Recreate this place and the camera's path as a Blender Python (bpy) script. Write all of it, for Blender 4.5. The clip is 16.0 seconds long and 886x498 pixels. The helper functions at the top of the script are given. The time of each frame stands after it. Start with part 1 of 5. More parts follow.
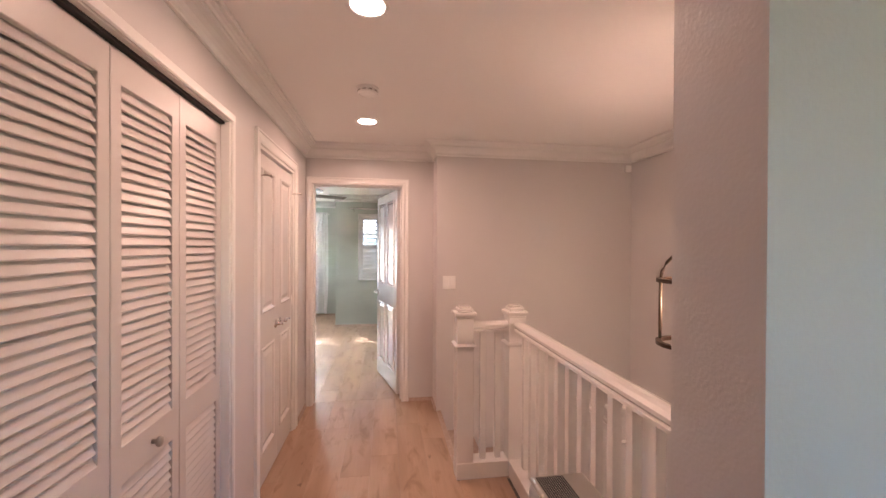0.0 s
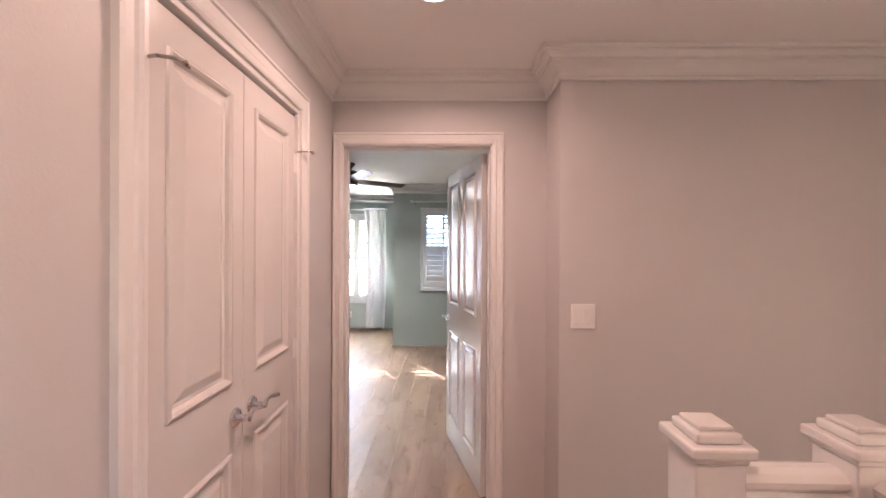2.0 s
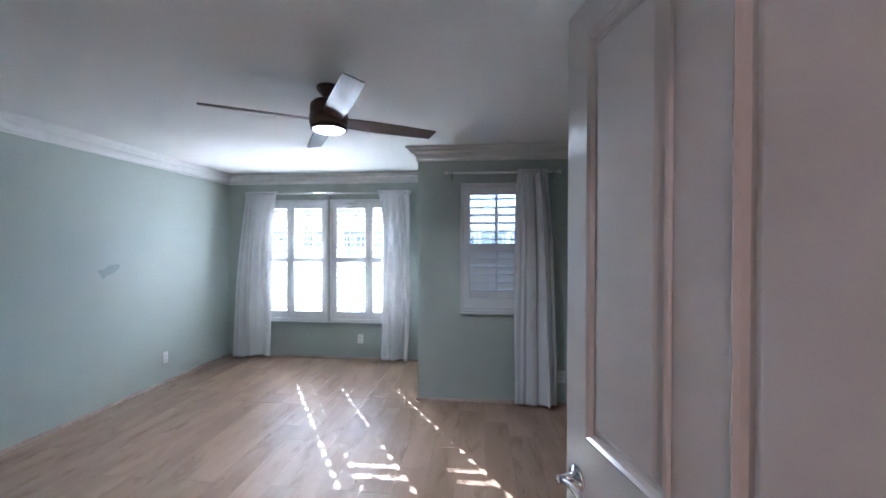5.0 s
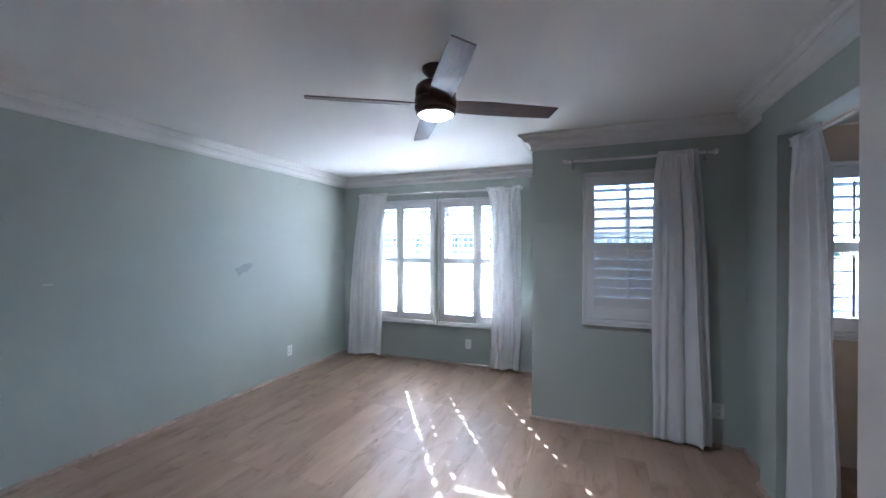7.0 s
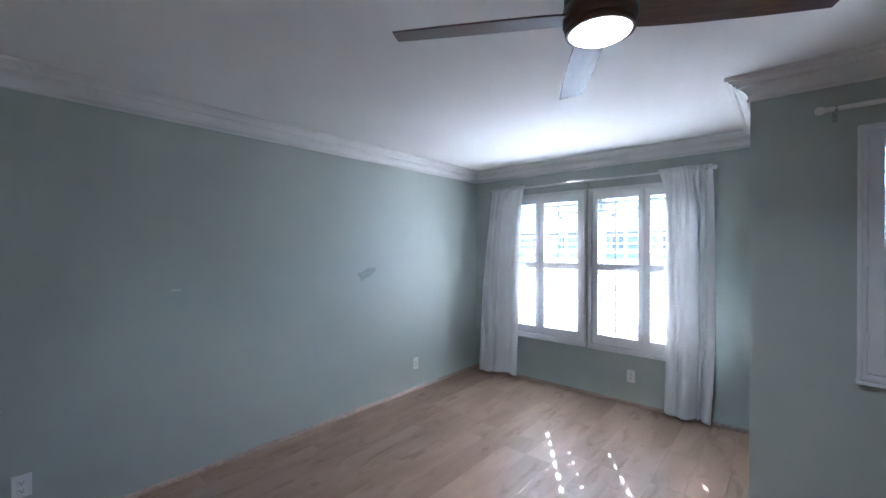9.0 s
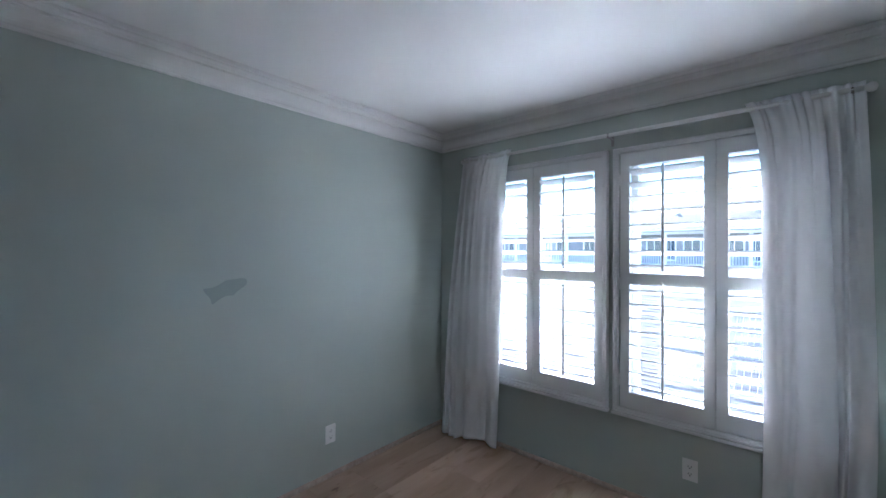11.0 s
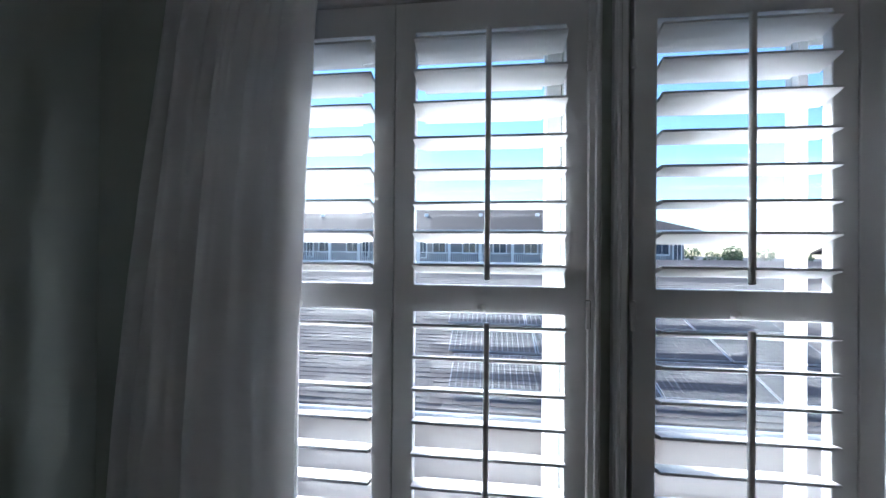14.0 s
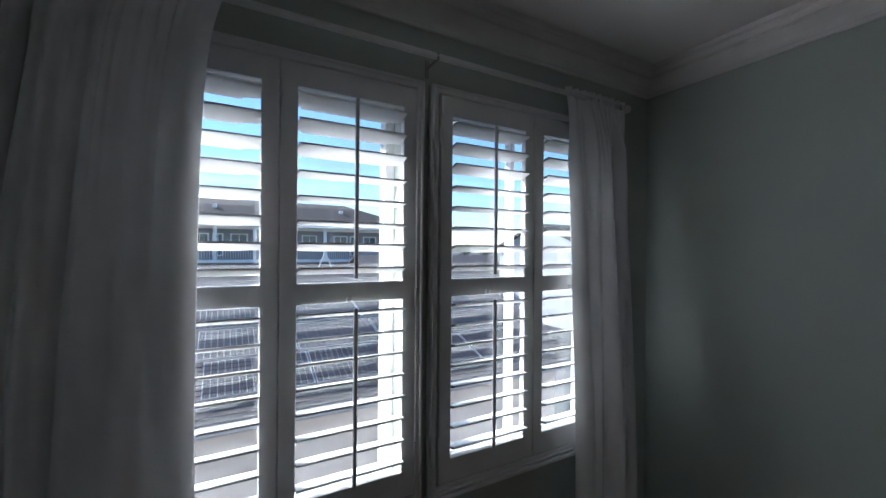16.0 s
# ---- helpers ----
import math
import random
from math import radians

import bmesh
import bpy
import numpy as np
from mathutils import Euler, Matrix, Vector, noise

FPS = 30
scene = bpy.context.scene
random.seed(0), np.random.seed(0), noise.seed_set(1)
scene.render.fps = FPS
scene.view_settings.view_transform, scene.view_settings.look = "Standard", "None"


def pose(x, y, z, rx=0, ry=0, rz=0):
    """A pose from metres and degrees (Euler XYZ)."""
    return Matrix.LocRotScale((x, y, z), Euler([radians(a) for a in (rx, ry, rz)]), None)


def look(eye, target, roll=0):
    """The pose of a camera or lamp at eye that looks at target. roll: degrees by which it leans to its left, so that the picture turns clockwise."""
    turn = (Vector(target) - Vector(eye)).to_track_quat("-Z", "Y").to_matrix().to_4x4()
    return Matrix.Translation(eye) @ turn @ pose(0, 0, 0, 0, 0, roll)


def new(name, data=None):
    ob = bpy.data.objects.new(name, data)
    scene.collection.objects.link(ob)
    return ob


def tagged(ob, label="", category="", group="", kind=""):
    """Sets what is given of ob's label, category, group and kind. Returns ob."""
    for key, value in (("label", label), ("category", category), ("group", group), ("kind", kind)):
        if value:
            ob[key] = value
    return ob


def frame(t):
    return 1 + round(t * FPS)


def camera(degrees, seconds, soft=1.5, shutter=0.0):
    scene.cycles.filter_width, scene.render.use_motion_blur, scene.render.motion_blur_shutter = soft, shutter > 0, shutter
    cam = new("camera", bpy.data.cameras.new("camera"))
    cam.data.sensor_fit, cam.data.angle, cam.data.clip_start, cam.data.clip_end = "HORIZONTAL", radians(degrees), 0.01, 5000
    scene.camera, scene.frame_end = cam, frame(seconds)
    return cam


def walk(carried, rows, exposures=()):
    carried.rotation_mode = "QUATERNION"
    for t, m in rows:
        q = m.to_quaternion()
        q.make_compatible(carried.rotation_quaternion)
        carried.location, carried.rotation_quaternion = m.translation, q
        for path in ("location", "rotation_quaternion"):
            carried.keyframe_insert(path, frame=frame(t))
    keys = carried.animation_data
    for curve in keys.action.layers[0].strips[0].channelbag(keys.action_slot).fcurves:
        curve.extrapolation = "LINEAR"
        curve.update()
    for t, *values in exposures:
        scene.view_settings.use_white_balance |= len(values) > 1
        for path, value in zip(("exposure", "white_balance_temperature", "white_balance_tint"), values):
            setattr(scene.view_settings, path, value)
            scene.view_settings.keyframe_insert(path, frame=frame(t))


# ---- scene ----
cam = camera(96.9, 16.0)
PATH = [
    (0, (2.287, 0.712, 1.481), (2.575, 2.691, 1.468), 0.3),
    (0.5, (2.262, 1.102, 1.484), (2.410, 3.096, 1.470), 0.3),
    (1, (2.252, 1.497, 1.474), (2.326, 3.495, 1.462), 0.3),
    (1.5, (2.248, 1.906, 1.481), (2.267, 3.906, 1.471), 0.3),
    (2, (2.208, 2.306, 1.482), (2.175, 4.306, 1.477), 0.3),
    (2.5, (2.204, 2.719, 1.485), (2.156, 4.718, 1.477), 0.3),
    (3, (2.184, 3.13, 1.48), (2.112, 5.128, 1.476), 0.3),
    (3.2, (2.16, 3.293, 1.481), (2.079, 5.292, 1.479), 0.3),
    (5.3, (1.959, 4.536, 1.490), (1.716, 6.521, 1.471), 0.1),
    (5.5, (1.946, 4.599, 1.485), (1.665, 6.579, 1.469), 0.1),
    (6, (1.925, 4.677, 1.476), (1.525, 6.636, 1.471), 0.1),
    (6.5, (1.903, 4.725, 1.483), (1.351, 6.647, 1.472), 0.1),
    (7, (1.869, 4.734, 1.467), (1.149, 6.6, 1.46), 0.1),
    (7.5, (1.814, 4.748, 1.447), (0.926, 6.54, 1.448), 0.2),
    (8, (1.742, 4.837, 1.465), (0.683, 6.534, 1.461), 0.1),
    (8.5, (1.629, 5.078, 1.478), (0.408, 6.662, 1.464), 0.0),
    (9, (1.526, 5.413, 1.498), (0.207, 6.916, 1.488), 0.0),
    (9.5, (1.379, 5.771, 1.472), (0.054, 7.269, 1.474), 0.0),
    (10, (1.189, 6.169, 1.46), (-0.161, 7.644, 1.465), 0.0),
    (10.2, (1.122, 6.319, 1.462), (-0.237, 7.787, 1.474), 0.0),
    (12.3, (0.270, 7.688, 1.445), (-0.808, 9.373, 1.444), 0.3),
    (12.5, (0.198, 7.794, 1.441), (-0.822, 9.515, 1.441), 0.2),
    (13, (-0.009, 8.002, 1.409), (-0.854, 9.815, 1.434), 0.7),
    (13.5, (-0.177, 8.176, 1.413), (-0.717, 10.101, 1.423), 0.6),
    (14, (-0.278, 8.391, 1.418), (-0.527, 10.375, 1.429), 0.5),
    (14.5, (-0.373, 8.48, 1.415), (-0.357, 10.48, 1.42), 0.4),
    (15, (-0.448, 8.435, 1.422), (-0.017, 10.389, 1.417), 0.5),
    (15.5, (-0.525, 8.287, 1.437), (0.231, 10.139, 1.432), 0.3),
    (16, (-0.677, 8.035, 1.45), (0.294, 9.783, 1.451), 0.5),
]
EXPOSURE = [(0, 5.30, 6250, 11), (1.5, 5.26, 5850, 10), (3, 4.98, 5450, 5), (5.3, 4.32, 4920, 8), (7, 4.28, 4920, 9), (9, 4.12, 4920, 10), (10.2, 3.6, 4970, 10), (12.3, 2.6, 5120, 11), (14, 1.62, 5330, 10), (15, 1.44, 5380, 10), (16, 1.2, 5440, 10)]
walk(cam, [(t, look(eye, target, roll)) for t, eye, target, roll in PATH], EXPOSURE)

# ---- light ----
SUN_WAY = Vector((-0.645, 1.0, 0.66)).normalized()
world = bpy.data.worlds.new("sky")
scene.world = world
world.use_nodes = True
wn = world.node_tree.nodes
wl = world.node_tree.links
sky = wn.new("ShaderNodeTexSky")
sky.sky_type = "NISHITA"
sky.sun_disc = False
sky.sun_elevation = math.asin(SUN_WAY.z)
sky.sun_rotation = math.atan2(SUN_WAY.x, SUN_WAY.y)
sky.air_density = 1.0
sky.dust_density = 0.0
sky.ozone_density = 3.0
wtc = wn.new("ShaderNodeTexCoord")
wmap = wn.new("ShaderNodeMapping")
wmap.inputs["Scale"].default_value = (1.0, 1.0, 4.0)
wcl = wn.new("ShaderNodeTexNoise")
wcl.inputs["Scale"].default_value = 2.2
wcl.inputs["Detail"].default_value = 7.0
wramp = wn.new("ShaderNodeValToRGB")
wramp.color_ramp.elements[0].position = 0.54
wramp.color_ramp.elements[1].position = 0.80
wmix = wn.new("ShaderNodeMixRGB")
wmix.inputs["Color2"].default_value = (2.4, 2.6, 2.8, 1)
wl.new(wtc.outputs["Generated"], wmap.inputs["Vector"])
wl.new(wmap.outputs["Vector"], wcl.inputs["Vector"])
wl.new(wcl.outputs["Fac"], wramp.inputs["Fac"])
wl.new(wramp.outputs["Color"], wmix.inputs["Fac"])
wl.new(sky.outputs["Color"], wmix.inputs["Color1"])
wl.new(wmix.outputs["Color"], wn["Background"].inputs["Color"])
wn["Background"].inputs["Strength"].default_value = 0.095

sun = new("sun", bpy.data.lights.new("sun", "SUN"))
sun.data.energy = 4.0
sun.data.angle = radians(0.53)
sun.data.color = (1.0, 0.92, 0.83)
sun.matrix_world = look(SUN_WAY * 60, (0, 0, 0))

WARM = (1.0, 0.56, 0.43)
HALL_W, PENDANT_W, FAN_W = 0.29, 1.04, 0.56


def disc_lamp(name, x, y, z, r, watts, colour, spread=150):
    d = bpy.data.lights.new(name, "AREA")
    d.shape, d.size, d.energy, d.color = "DISK", 2 * r, watts, colour
    d.spread = radians(spread)
    ob = new(name, d)
    ob.location = (x, y, z)
    return ob


# ---- materials ----
def material(name, colour, rough=0.5, metal=0.0, vary=0.06, scale=6.0, grain=60.0, bump=0.15, coat=0.0, depth=0.002):
    m = bpy.data.materials.new(name)
    m.use_nodes = True
    n, l = m.node_tree.nodes, m.node_tree.links
    b = n["Principled BSDF"]
    tc = n.new("ShaderNodeTexCoord")
    big = n.new("ShaderNodeTexNoise")
    big.inputs["Scale"].default_value = scale
    big.inputs["Detail"].default_value = 4.0
    fine = n.new("ShaderNodeTexNoise")
    fine.inputs["Scale"].default_value = grain
    fine.inputs["Detail"].default_value = 3.0
    l.new(tc.outputs["Object"], big.inputs["Vector"])
    l.new(tc.outputs["Object"], fine.inputs["Vector"])
    mix = n.new("ShaderNodeMixRGB")
    mix.inputs["Color1"].default_value = tuple(c * (1 - vary) for c in colour) + (1,)
    mix.inputs["Color2"].default_value = tuple(min(1.0, c * (1 + vary)) for c in colour) + (1,)
    l.new(big.outputs["Fac"], mix.inputs["Fac"])
    l.new(mix.outputs["Color"], b.inputs["Base Color"])
    rr = n.new("ShaderNodeMapRange")
    rr.inputs["To Min"].default_value = max(0.02, rough - 0.07)
    rr.inputs["To Max"].default_value = min(1.0, rough + 0.07)
    l.new(big.outputs["Fac"], rr.inputs["Value"])
    l.new(rr.outputs["Result"], b.inputs["Roughness"])
    b.inputs["Metallic"].default_value = metal
    if coat:
        b.inputs["Coat Weight"].default_value = coat
        b.inputs["Coat Roughness"].default_value = 0.12
    if bump:
        bp = n.new("ShaderNodeBump")
        bp.inputs["Strength"].default_value = bump
        bp.inputs["Distance"].default_value = depth
        l.new(fine.outputs["Fac"], bp.inputs["Height"])
        l.new(bp.outputs["Normal"], b.inputs["Normal"])
    return m


def emitter(name, colour, strength):
    m = bpy.data.materials.new(name)
    m.use_nodes = True
    b = m.node_tree.nodes["Principled BSDF"]
    b.inputs["Base Color"].default_value = (0.8, 0.8, 0.8, 1)
    b.inputs["Emission Color"].default_value = colour + (1,)
    b.inputs["Emission Strength"].default_value = strength
    return m


def wood(name, dark, light, rough, stretch, random_tone=0.25, coat=0.0):
    """Long-grained wood along the object's y; each piece gets its own tone and its own stretch of grain."""
    m = bpy.data.materials.new(name)
    m.use_nodes = True
    n, l = m.node_tree.nodes, m.node_tree.links
    b = n["Principled BSDF"]
    tc = n.new("ShaderNodeTexCoord")
    info = n.new("ShaderNodeObjectInfo")
    off = n.new("ShaderNodeVectorMath")
    off.operation = "MULTIPLY"
    off.inputs[1].default_value = (37.0, 91.0, 13.0)
    comb = n.new("ShaderNodeCombineXYZ")
    for k in range(3):
        l.new(info.outputs["Random"], comb.inputs[k])
    l.new(comb.outputs["Vector"], off.inputs[0])
    add = n.new("ShaderNodeVectorMath")
    l.new(tc.outputs["Object"], add.inputs[0])
    l.new(off.outputs["Vector"], add.inputs[1])
    mp = n.new("ShaderNodeMapping")
    mp.inputs["Scale"].default_value = stretch
    l.new(add.outputs["Vector"], mp.inputs["Vector"])
    grain = n.new("ShaderNodeTexNoise")
    grain.inputs["Scale"].default_value = 9.0
    grain.inputs["Detail"].default_value = 8.0
    grain.inputs["Roughness"].default_value = 0.62
    grain.inputs["Distortion"].default_value = 0.6
    l.new(mp.outputs["Vector"], grain.inputs["Vector"])
    ramp = n.new("ShaderNodeValToRGB")
    ramp.color_ramp.elements[0].position, ramp.color_ramp.elements[0].color = 0.30, dark + (1,)
    ramp.color_ramp.elements[1].position, ramp.color_ramp.elements[1].color = 0.66, light + (1,)
    l.new(grain.outputs["Fac"], ramp.inputs["Fac"])
    tone = n.new("ShaderNodeMapRange")
    tone.inputs["To Min"].default_value = 1.0 - random_tone
    tone.inputs["To Max"].default_value = 1.0 + random_tone * 0.6
    l.new(info.outputs["Random"], tone.inputs["Value"])
    mul = n.new("ShaderNodeVectorMath")
    mul.operation = "SCALE"
    l.new(ramp.outputs["Color"], mul.inputs[0])
    l.new(tone.outputs["Result"], mul.inputs["Scale"])
    last = mul.outputs["Vector"]
    l.new(last, b.inputs["Base Color"])
    rr = n.new("ShaderNodeMapRange")
    rr.inputs["To Min"].default_value = rough - 0.06
    rr.inputs["To Max"].default_value = rough + 0.08
    l.new(grain.outputs["Fac"], rr.inputs["Value"])
    l.new(rr.outputs["Result"], b.inputs["Roughness"])
    bp = n.new("ShaderNodeBump")
    bp.inputs["Strength"].default_value = 0.15
    bp.inputs["Distance"].default_value = 0.001
    l.new(grain.outputs["Fac"], bp.inputs["Height"])
    l.new(bp.outputs["Normal"], b.inputs["Normal"])
    if coat:
        b.inputs["Coat Weight"].default_value = coat
        b.inputs["Coat Roughness"].default_value = 0.1
    return m


def laminate(name, colour):
    """Pale oak laminate along the object's y: soft brown smudges, a faint fine grain, a few dark knots; each plank its own stretch of the print."""
    m = bpy.data.materials.new(name)
    m.use_nodes = True
    n, l = m.node_tree.nodes, m.node_tree.links
    b = n["Principled BSDF"]
    tc = n.new("ShaderNodeTexCoord")
    info = n.new("ShaderNodeObjectInfo")
    comb = n.new("ShaderNodeCombineXYZ")
    for k in range(3):
        l.new(info.outputs["Random"], comb.inputs[k])
    off = n.new("ShaderNodeVectorMath")
    off.operation = "MULTIPLY"
    off.inputs[1].default_value = (37.0, 91.0, 13.0)
    l.new(comb.outputs["Vector"], off.inputs[0])
    add = n.new("ShaderNodeVectorMath")
    l.new(tc.outputs["Object"], add.inputs[0])
    l.new(off.outputs["Vector"], add.inputs[1])

    def layer(stretch, detail, lo, hi, dist=0.0, rough=0.5):
        mp = n.new("ShaderNodeMapping")
        mp.inputs["Scale"].default_value = stretch
        l.new(add.outputs["Vector"], mp.inputs["Vector"])
        t = n.new("ShaderNodeTexNoise")
        t.inputs["Scale"].default_value = 1.0
        t.inputs["Detail"].default_value = detail
        t.inputs["Roughness"].default_value = rough
        t.inputs["Distortion"].default_value = dist
        l.new(mp.outputs["Vector"], t.inputs["Vector"])
        r = n.new("ShaderNodeMapRange")
        r.interpolation_type = "SMOOTHSTEP"
        r.inputs["From Min"].default_value, r.inputs["From Max"].default_value = lo, hi
        l.new(t.outputs["Fac"], r.inputs["Value"])
        return r.outputs["Result"]

    def blend(fac, amount, first, second):
        k = n.new("ShaderNodeMath")
        k.operation = "MULTIPLY"
        k.inputs[1].default_value = amount
        l.new(fac, k.inputs[0])
        mx = n.new("ShaderNodeMixRGB")
        l.new(k.outputs["Value"], mx.inputs["Fac"])
        if isinstance(first, tuple):
            mx.inputs["Color1"].default_value = first + (1,)
        else:
            l.new(first, mx.inputs["Color1"])
        mx.inputs["Color2"].default_value = second + (1,)
        return mx.outputs["Color"]

    tint = lambda r, g, bl: (colour[0] * r, colour[1] * g, colour[2] * bl)
    broad = layer((4.5, 1.0, 1.0), 3.0, 0.35, 0.68, 0.4)
    smudge = layer((11.0, 3.0, 1.0), 4.0, 0.52, 0.72, 0.8, 0.6)
    grain = layer((150.0, 4.0, 1.0), 3.0, 0.38, 0.70)
    knot = layer((24.0, 9.0, 1.0), 2.0, 0.70, 0.78, 0.5)
    c = blend(broad, 0.8, tint(1.12, 1.13, 1.14), tint(0.80, 0.78, 0.76))
    c = blend(smudge, 0.55, c, tint(0.52, 0.46, 0.40))
    c = blend(grain, 0.13, c, tint(0.62, 0.58, 0.54))
    c = blend(knot, 0.65, c, tint(0.28, 0.22, 0.18))
    tone = n.new("ShaderNodeMapRange")
    tone.inputs["To Min"].default_value, tone.inputs["To Max"].default_value = 0.92, 1.07
    l.new(info.outputs["Random"], tone.inputs["Value"])
    mul = n.new("ShaderNodeVectorMath")
    mul.operation = "SCALE"
    l.new(c, mul.inputs[0])
    l.new(tone.outputs["Result"], mul.inputs["Scale"])
    l.new(mul.outputs["Vector"], b.inputs["Base Color"])
    rr = n.new("ShaderNodeMapRange")
    rr.inputs["To Min"].default_value, rr.inputs["To Max"].default_value = 0.36, 0.44
    l.new(smudge, rr.inputs["Value"])
    l.new(rr.outputs["Result"], b.inputs["Roughness"])
    b.inputs["Specular IOR Level"].default_value = 0.38
    bp = n.new("ShaderNodeBump")
    bp.inputs["Strength"].default_value = 0.10
    bp.inputs["Distance"].default_value = 0.0006
    l.new(grain, bp.inputs["Height"])
    l.new(bp.outputs["Normal"], b.inputs["Normal"])
    return m


SAGE = material("sage_paint", (0.462, 0.508, 0.466), 0.50, vary=0.04, scale=1.3, grain=170, bump=0.20)
GREIGE = material("greige_paint", (0.63, 0.605, 0.595), 0.45, vary=0.04, scale=1.3, grain=170, bump=0.22)
BEIGE = material("beige_paint", (0.62, 0.50, 0.40), 0.55, vary=0.04, scale=1.3, grain=170, bump=0.2)
CEIL = material("ceiling_paint", (0.86, 0.85, 0.83), 0.75, vary=0.03, scale=1.0, grain=150, bump=0.25)
TRIM = material("white_trim_paint", (0.80, 0.79, 0.77), 0.32, vary=0.025, scale=3, grain=90, bump=0.06)
GLOSS = material("white_gloss_paint", (0.71, 0.69, 0.665), 0.20, vary=0.03, scale=3, grain=60, bump=0.08)
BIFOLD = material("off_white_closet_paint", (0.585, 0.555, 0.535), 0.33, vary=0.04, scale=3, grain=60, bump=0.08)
SHUT = material("white_shutter_paint", (0.80, 0.80, 0.80), 0.35, vary=0.02, scale=4, grain=80, bump=0.05)
VINYL = material("white_vinyl", (0.82, 0.83, 0.84), 0.4, vary=0.02)
PLASTIC = material("white_plastic", (0.86, 0.85, 0.83), 0.3, vary=0.02, bump=0.0)
DARKSLOT = material("dark_slot", (0.03, 0.03, 0.03), 0.6, bump=0.0)
CHROME = material("chrome", (0.78, 0.78, 0.80), 0.10, metal=1.0, vary=0.02, bump=0.0)
NICKEL = material("satin_nickel", (0.55, 0.52, 0.48), 0.28, metal=1.0, vary=0.05, bump=0.0)
BRONZE = material("dark_bronze", (0.055, 0.035, 0.025), 0.38, metal=0.6, vary=0.2, bump=0.05)
FLOORW = laminate("oak_laminate", (0.385, 0.262, 0.185))
BASEW = wood("oak_shoe_moulding", (0.34, 0.25, 0.20), (0.50, 0.39, 0.32), 0.42, (4, 4, 4))
FANW = wood("walnut_blade", (0.045, 0.020, 0.011), (0.12, 0.055, 0.030), 0.34, (7, 1, 1), 0.05, coat=0.3)
FANM = material("brown_fan_metal", (0.075, 0.035, 0.022), 0.30, metal=0.5, vary=0.1, bump=0.0, coat=0.4)
GREYP = material("grey_plastic", (0.36, 0.34, 0.33), 0.35, metal=0.3, vary=0.05, bump=0.05)
SCUFF = material("grey_wall_scuff", (0.345, 0.385, 0.37), 0.34, vary=0.06, scale=30)
SCRAPE = material("bare_plaster_scrape", (0.66, 0.68, 0.66), 0.7, vary=0.05)
LENS = emitter("frosted_lamp_lens", (1.0, 0.82, 0.66), 1.2)
FANLENS = emitter("fan_lamp_lens", (1.0, 0.96, 0.92), 1.0)
BULB = emitter("bulb_glass", (1.0, 0.72, 0.45), 2.5)

CLOTH = bpy.data.materials.new("white_curtain_cloth")
CLOTH.use_nodes = True
_n, _l = CLOTH.node_tree.nodes, CLOTH.node_tree.links
_b = _n["Principled BSDF"]
_b.inputs["Roughness"].default_value = 0.8
_b.inputs["Sheen Weight"].default_value = 0.2
_tc = _n.new("ShaderNodeTexCoord")
_w = _n.new("ShaderNodeTexNoise")
_w.inputs["Scale"].default_value = 420.0
_w2 = _n.new("ShaderNodeTexNoise")
_w2.inputs["Scale"].default_value = 7.0
_mx = _n.new("ShaderNodeMixRGB")
_mx.inputs["Color1"].default_value = (0.84, 0.84, 0.85, 1)
_mx.inputs["Color2"].default_value = (0.89, 0.89, 0.89, 1)
_l.new(_tc.outputs["Object"], _w.inputs["Vector"])
_l.new(_tc.outputs["Object"], _w2.inputs["Vector"])
_l.new(_w2.outputs["Fac"], _mx.inputs["Fac"])
_l.new(_mx.outputs["Color"], _b.inputs["Base Color"])
_bp = _n.new("ShaderNodeBump")
_bp.inputs["Strength"].default_value = 0.25
_bp.inputs["Distance"].default_value = 0.001
_l.new(_w.outputs["Fac"], _bp.inputs["Height"])
_l.new(_bp.outputs["Normal"], _b.inputs["Normal"])
_tr = _n.new("ShaderNodeBsdfTranslucent")
_tr.inputs["Color"].default_value = (0.8, 0.8, 0.8, 1)
_ms = _n.new("ShaderNodeMixShader")
_ms.inputs["Fac"].default_value = 0.16
_l.new(_b.outputs["BSDF"], _ms.inputs[1])
_l.new(_tr.outputs["BSDF"], _ms.inputs[2])
_l.new(_ms.outputs["Shader"], _n["Material Output"].inputs["Surface"])

GLASS = bpy.data.materials.new("window_glass")
GLASS.use_nodes = True
_b = GLASS.node_tree.nodes["Principled BSDF"]
_b.inputs["Transmission Weight"].default_value = 1.0
_b.inputs["Roughness"].default_value = 0.0
_b.inputs["IOR"].default_value = 1.45
_b.inputs["Base Color"].default_value = (0.97, 0.99, 0.98, 1)

# outdoor materials
SHINGLE = material("grey_shingle", (0.150, 0.128, 0.115), 0.9, vary=0.3, scale=4, grain=40, bump=0.4, depth=0.01)
SHINGLE_D = material("dark_shingle", (0.075, 0.060, 0.052), 0.9, vary=0.25, scale=3, grain=30, bump=0.3, depth=0.01)
SOLAR = material("solar_cell", (0.035, 0.032, 0.034), 0.55, vary=0.15, scale=2, bump=0.0)
SOLARF = material("solar_frame", (0.60, 0.60, 0.62), 0.35, metal=0.8, bump=0.0)
STUCCO = material("cream_stucco", (0.50, 0.45, 0.41), 0.85, vary=0.05, scale=1, grain=30, bump=0.3, depth=0.01)
BLUESIDE = material("blue_grey_siding", (0.27, 0.26, 0.265), 0.7, vary=0.05, scale=1)
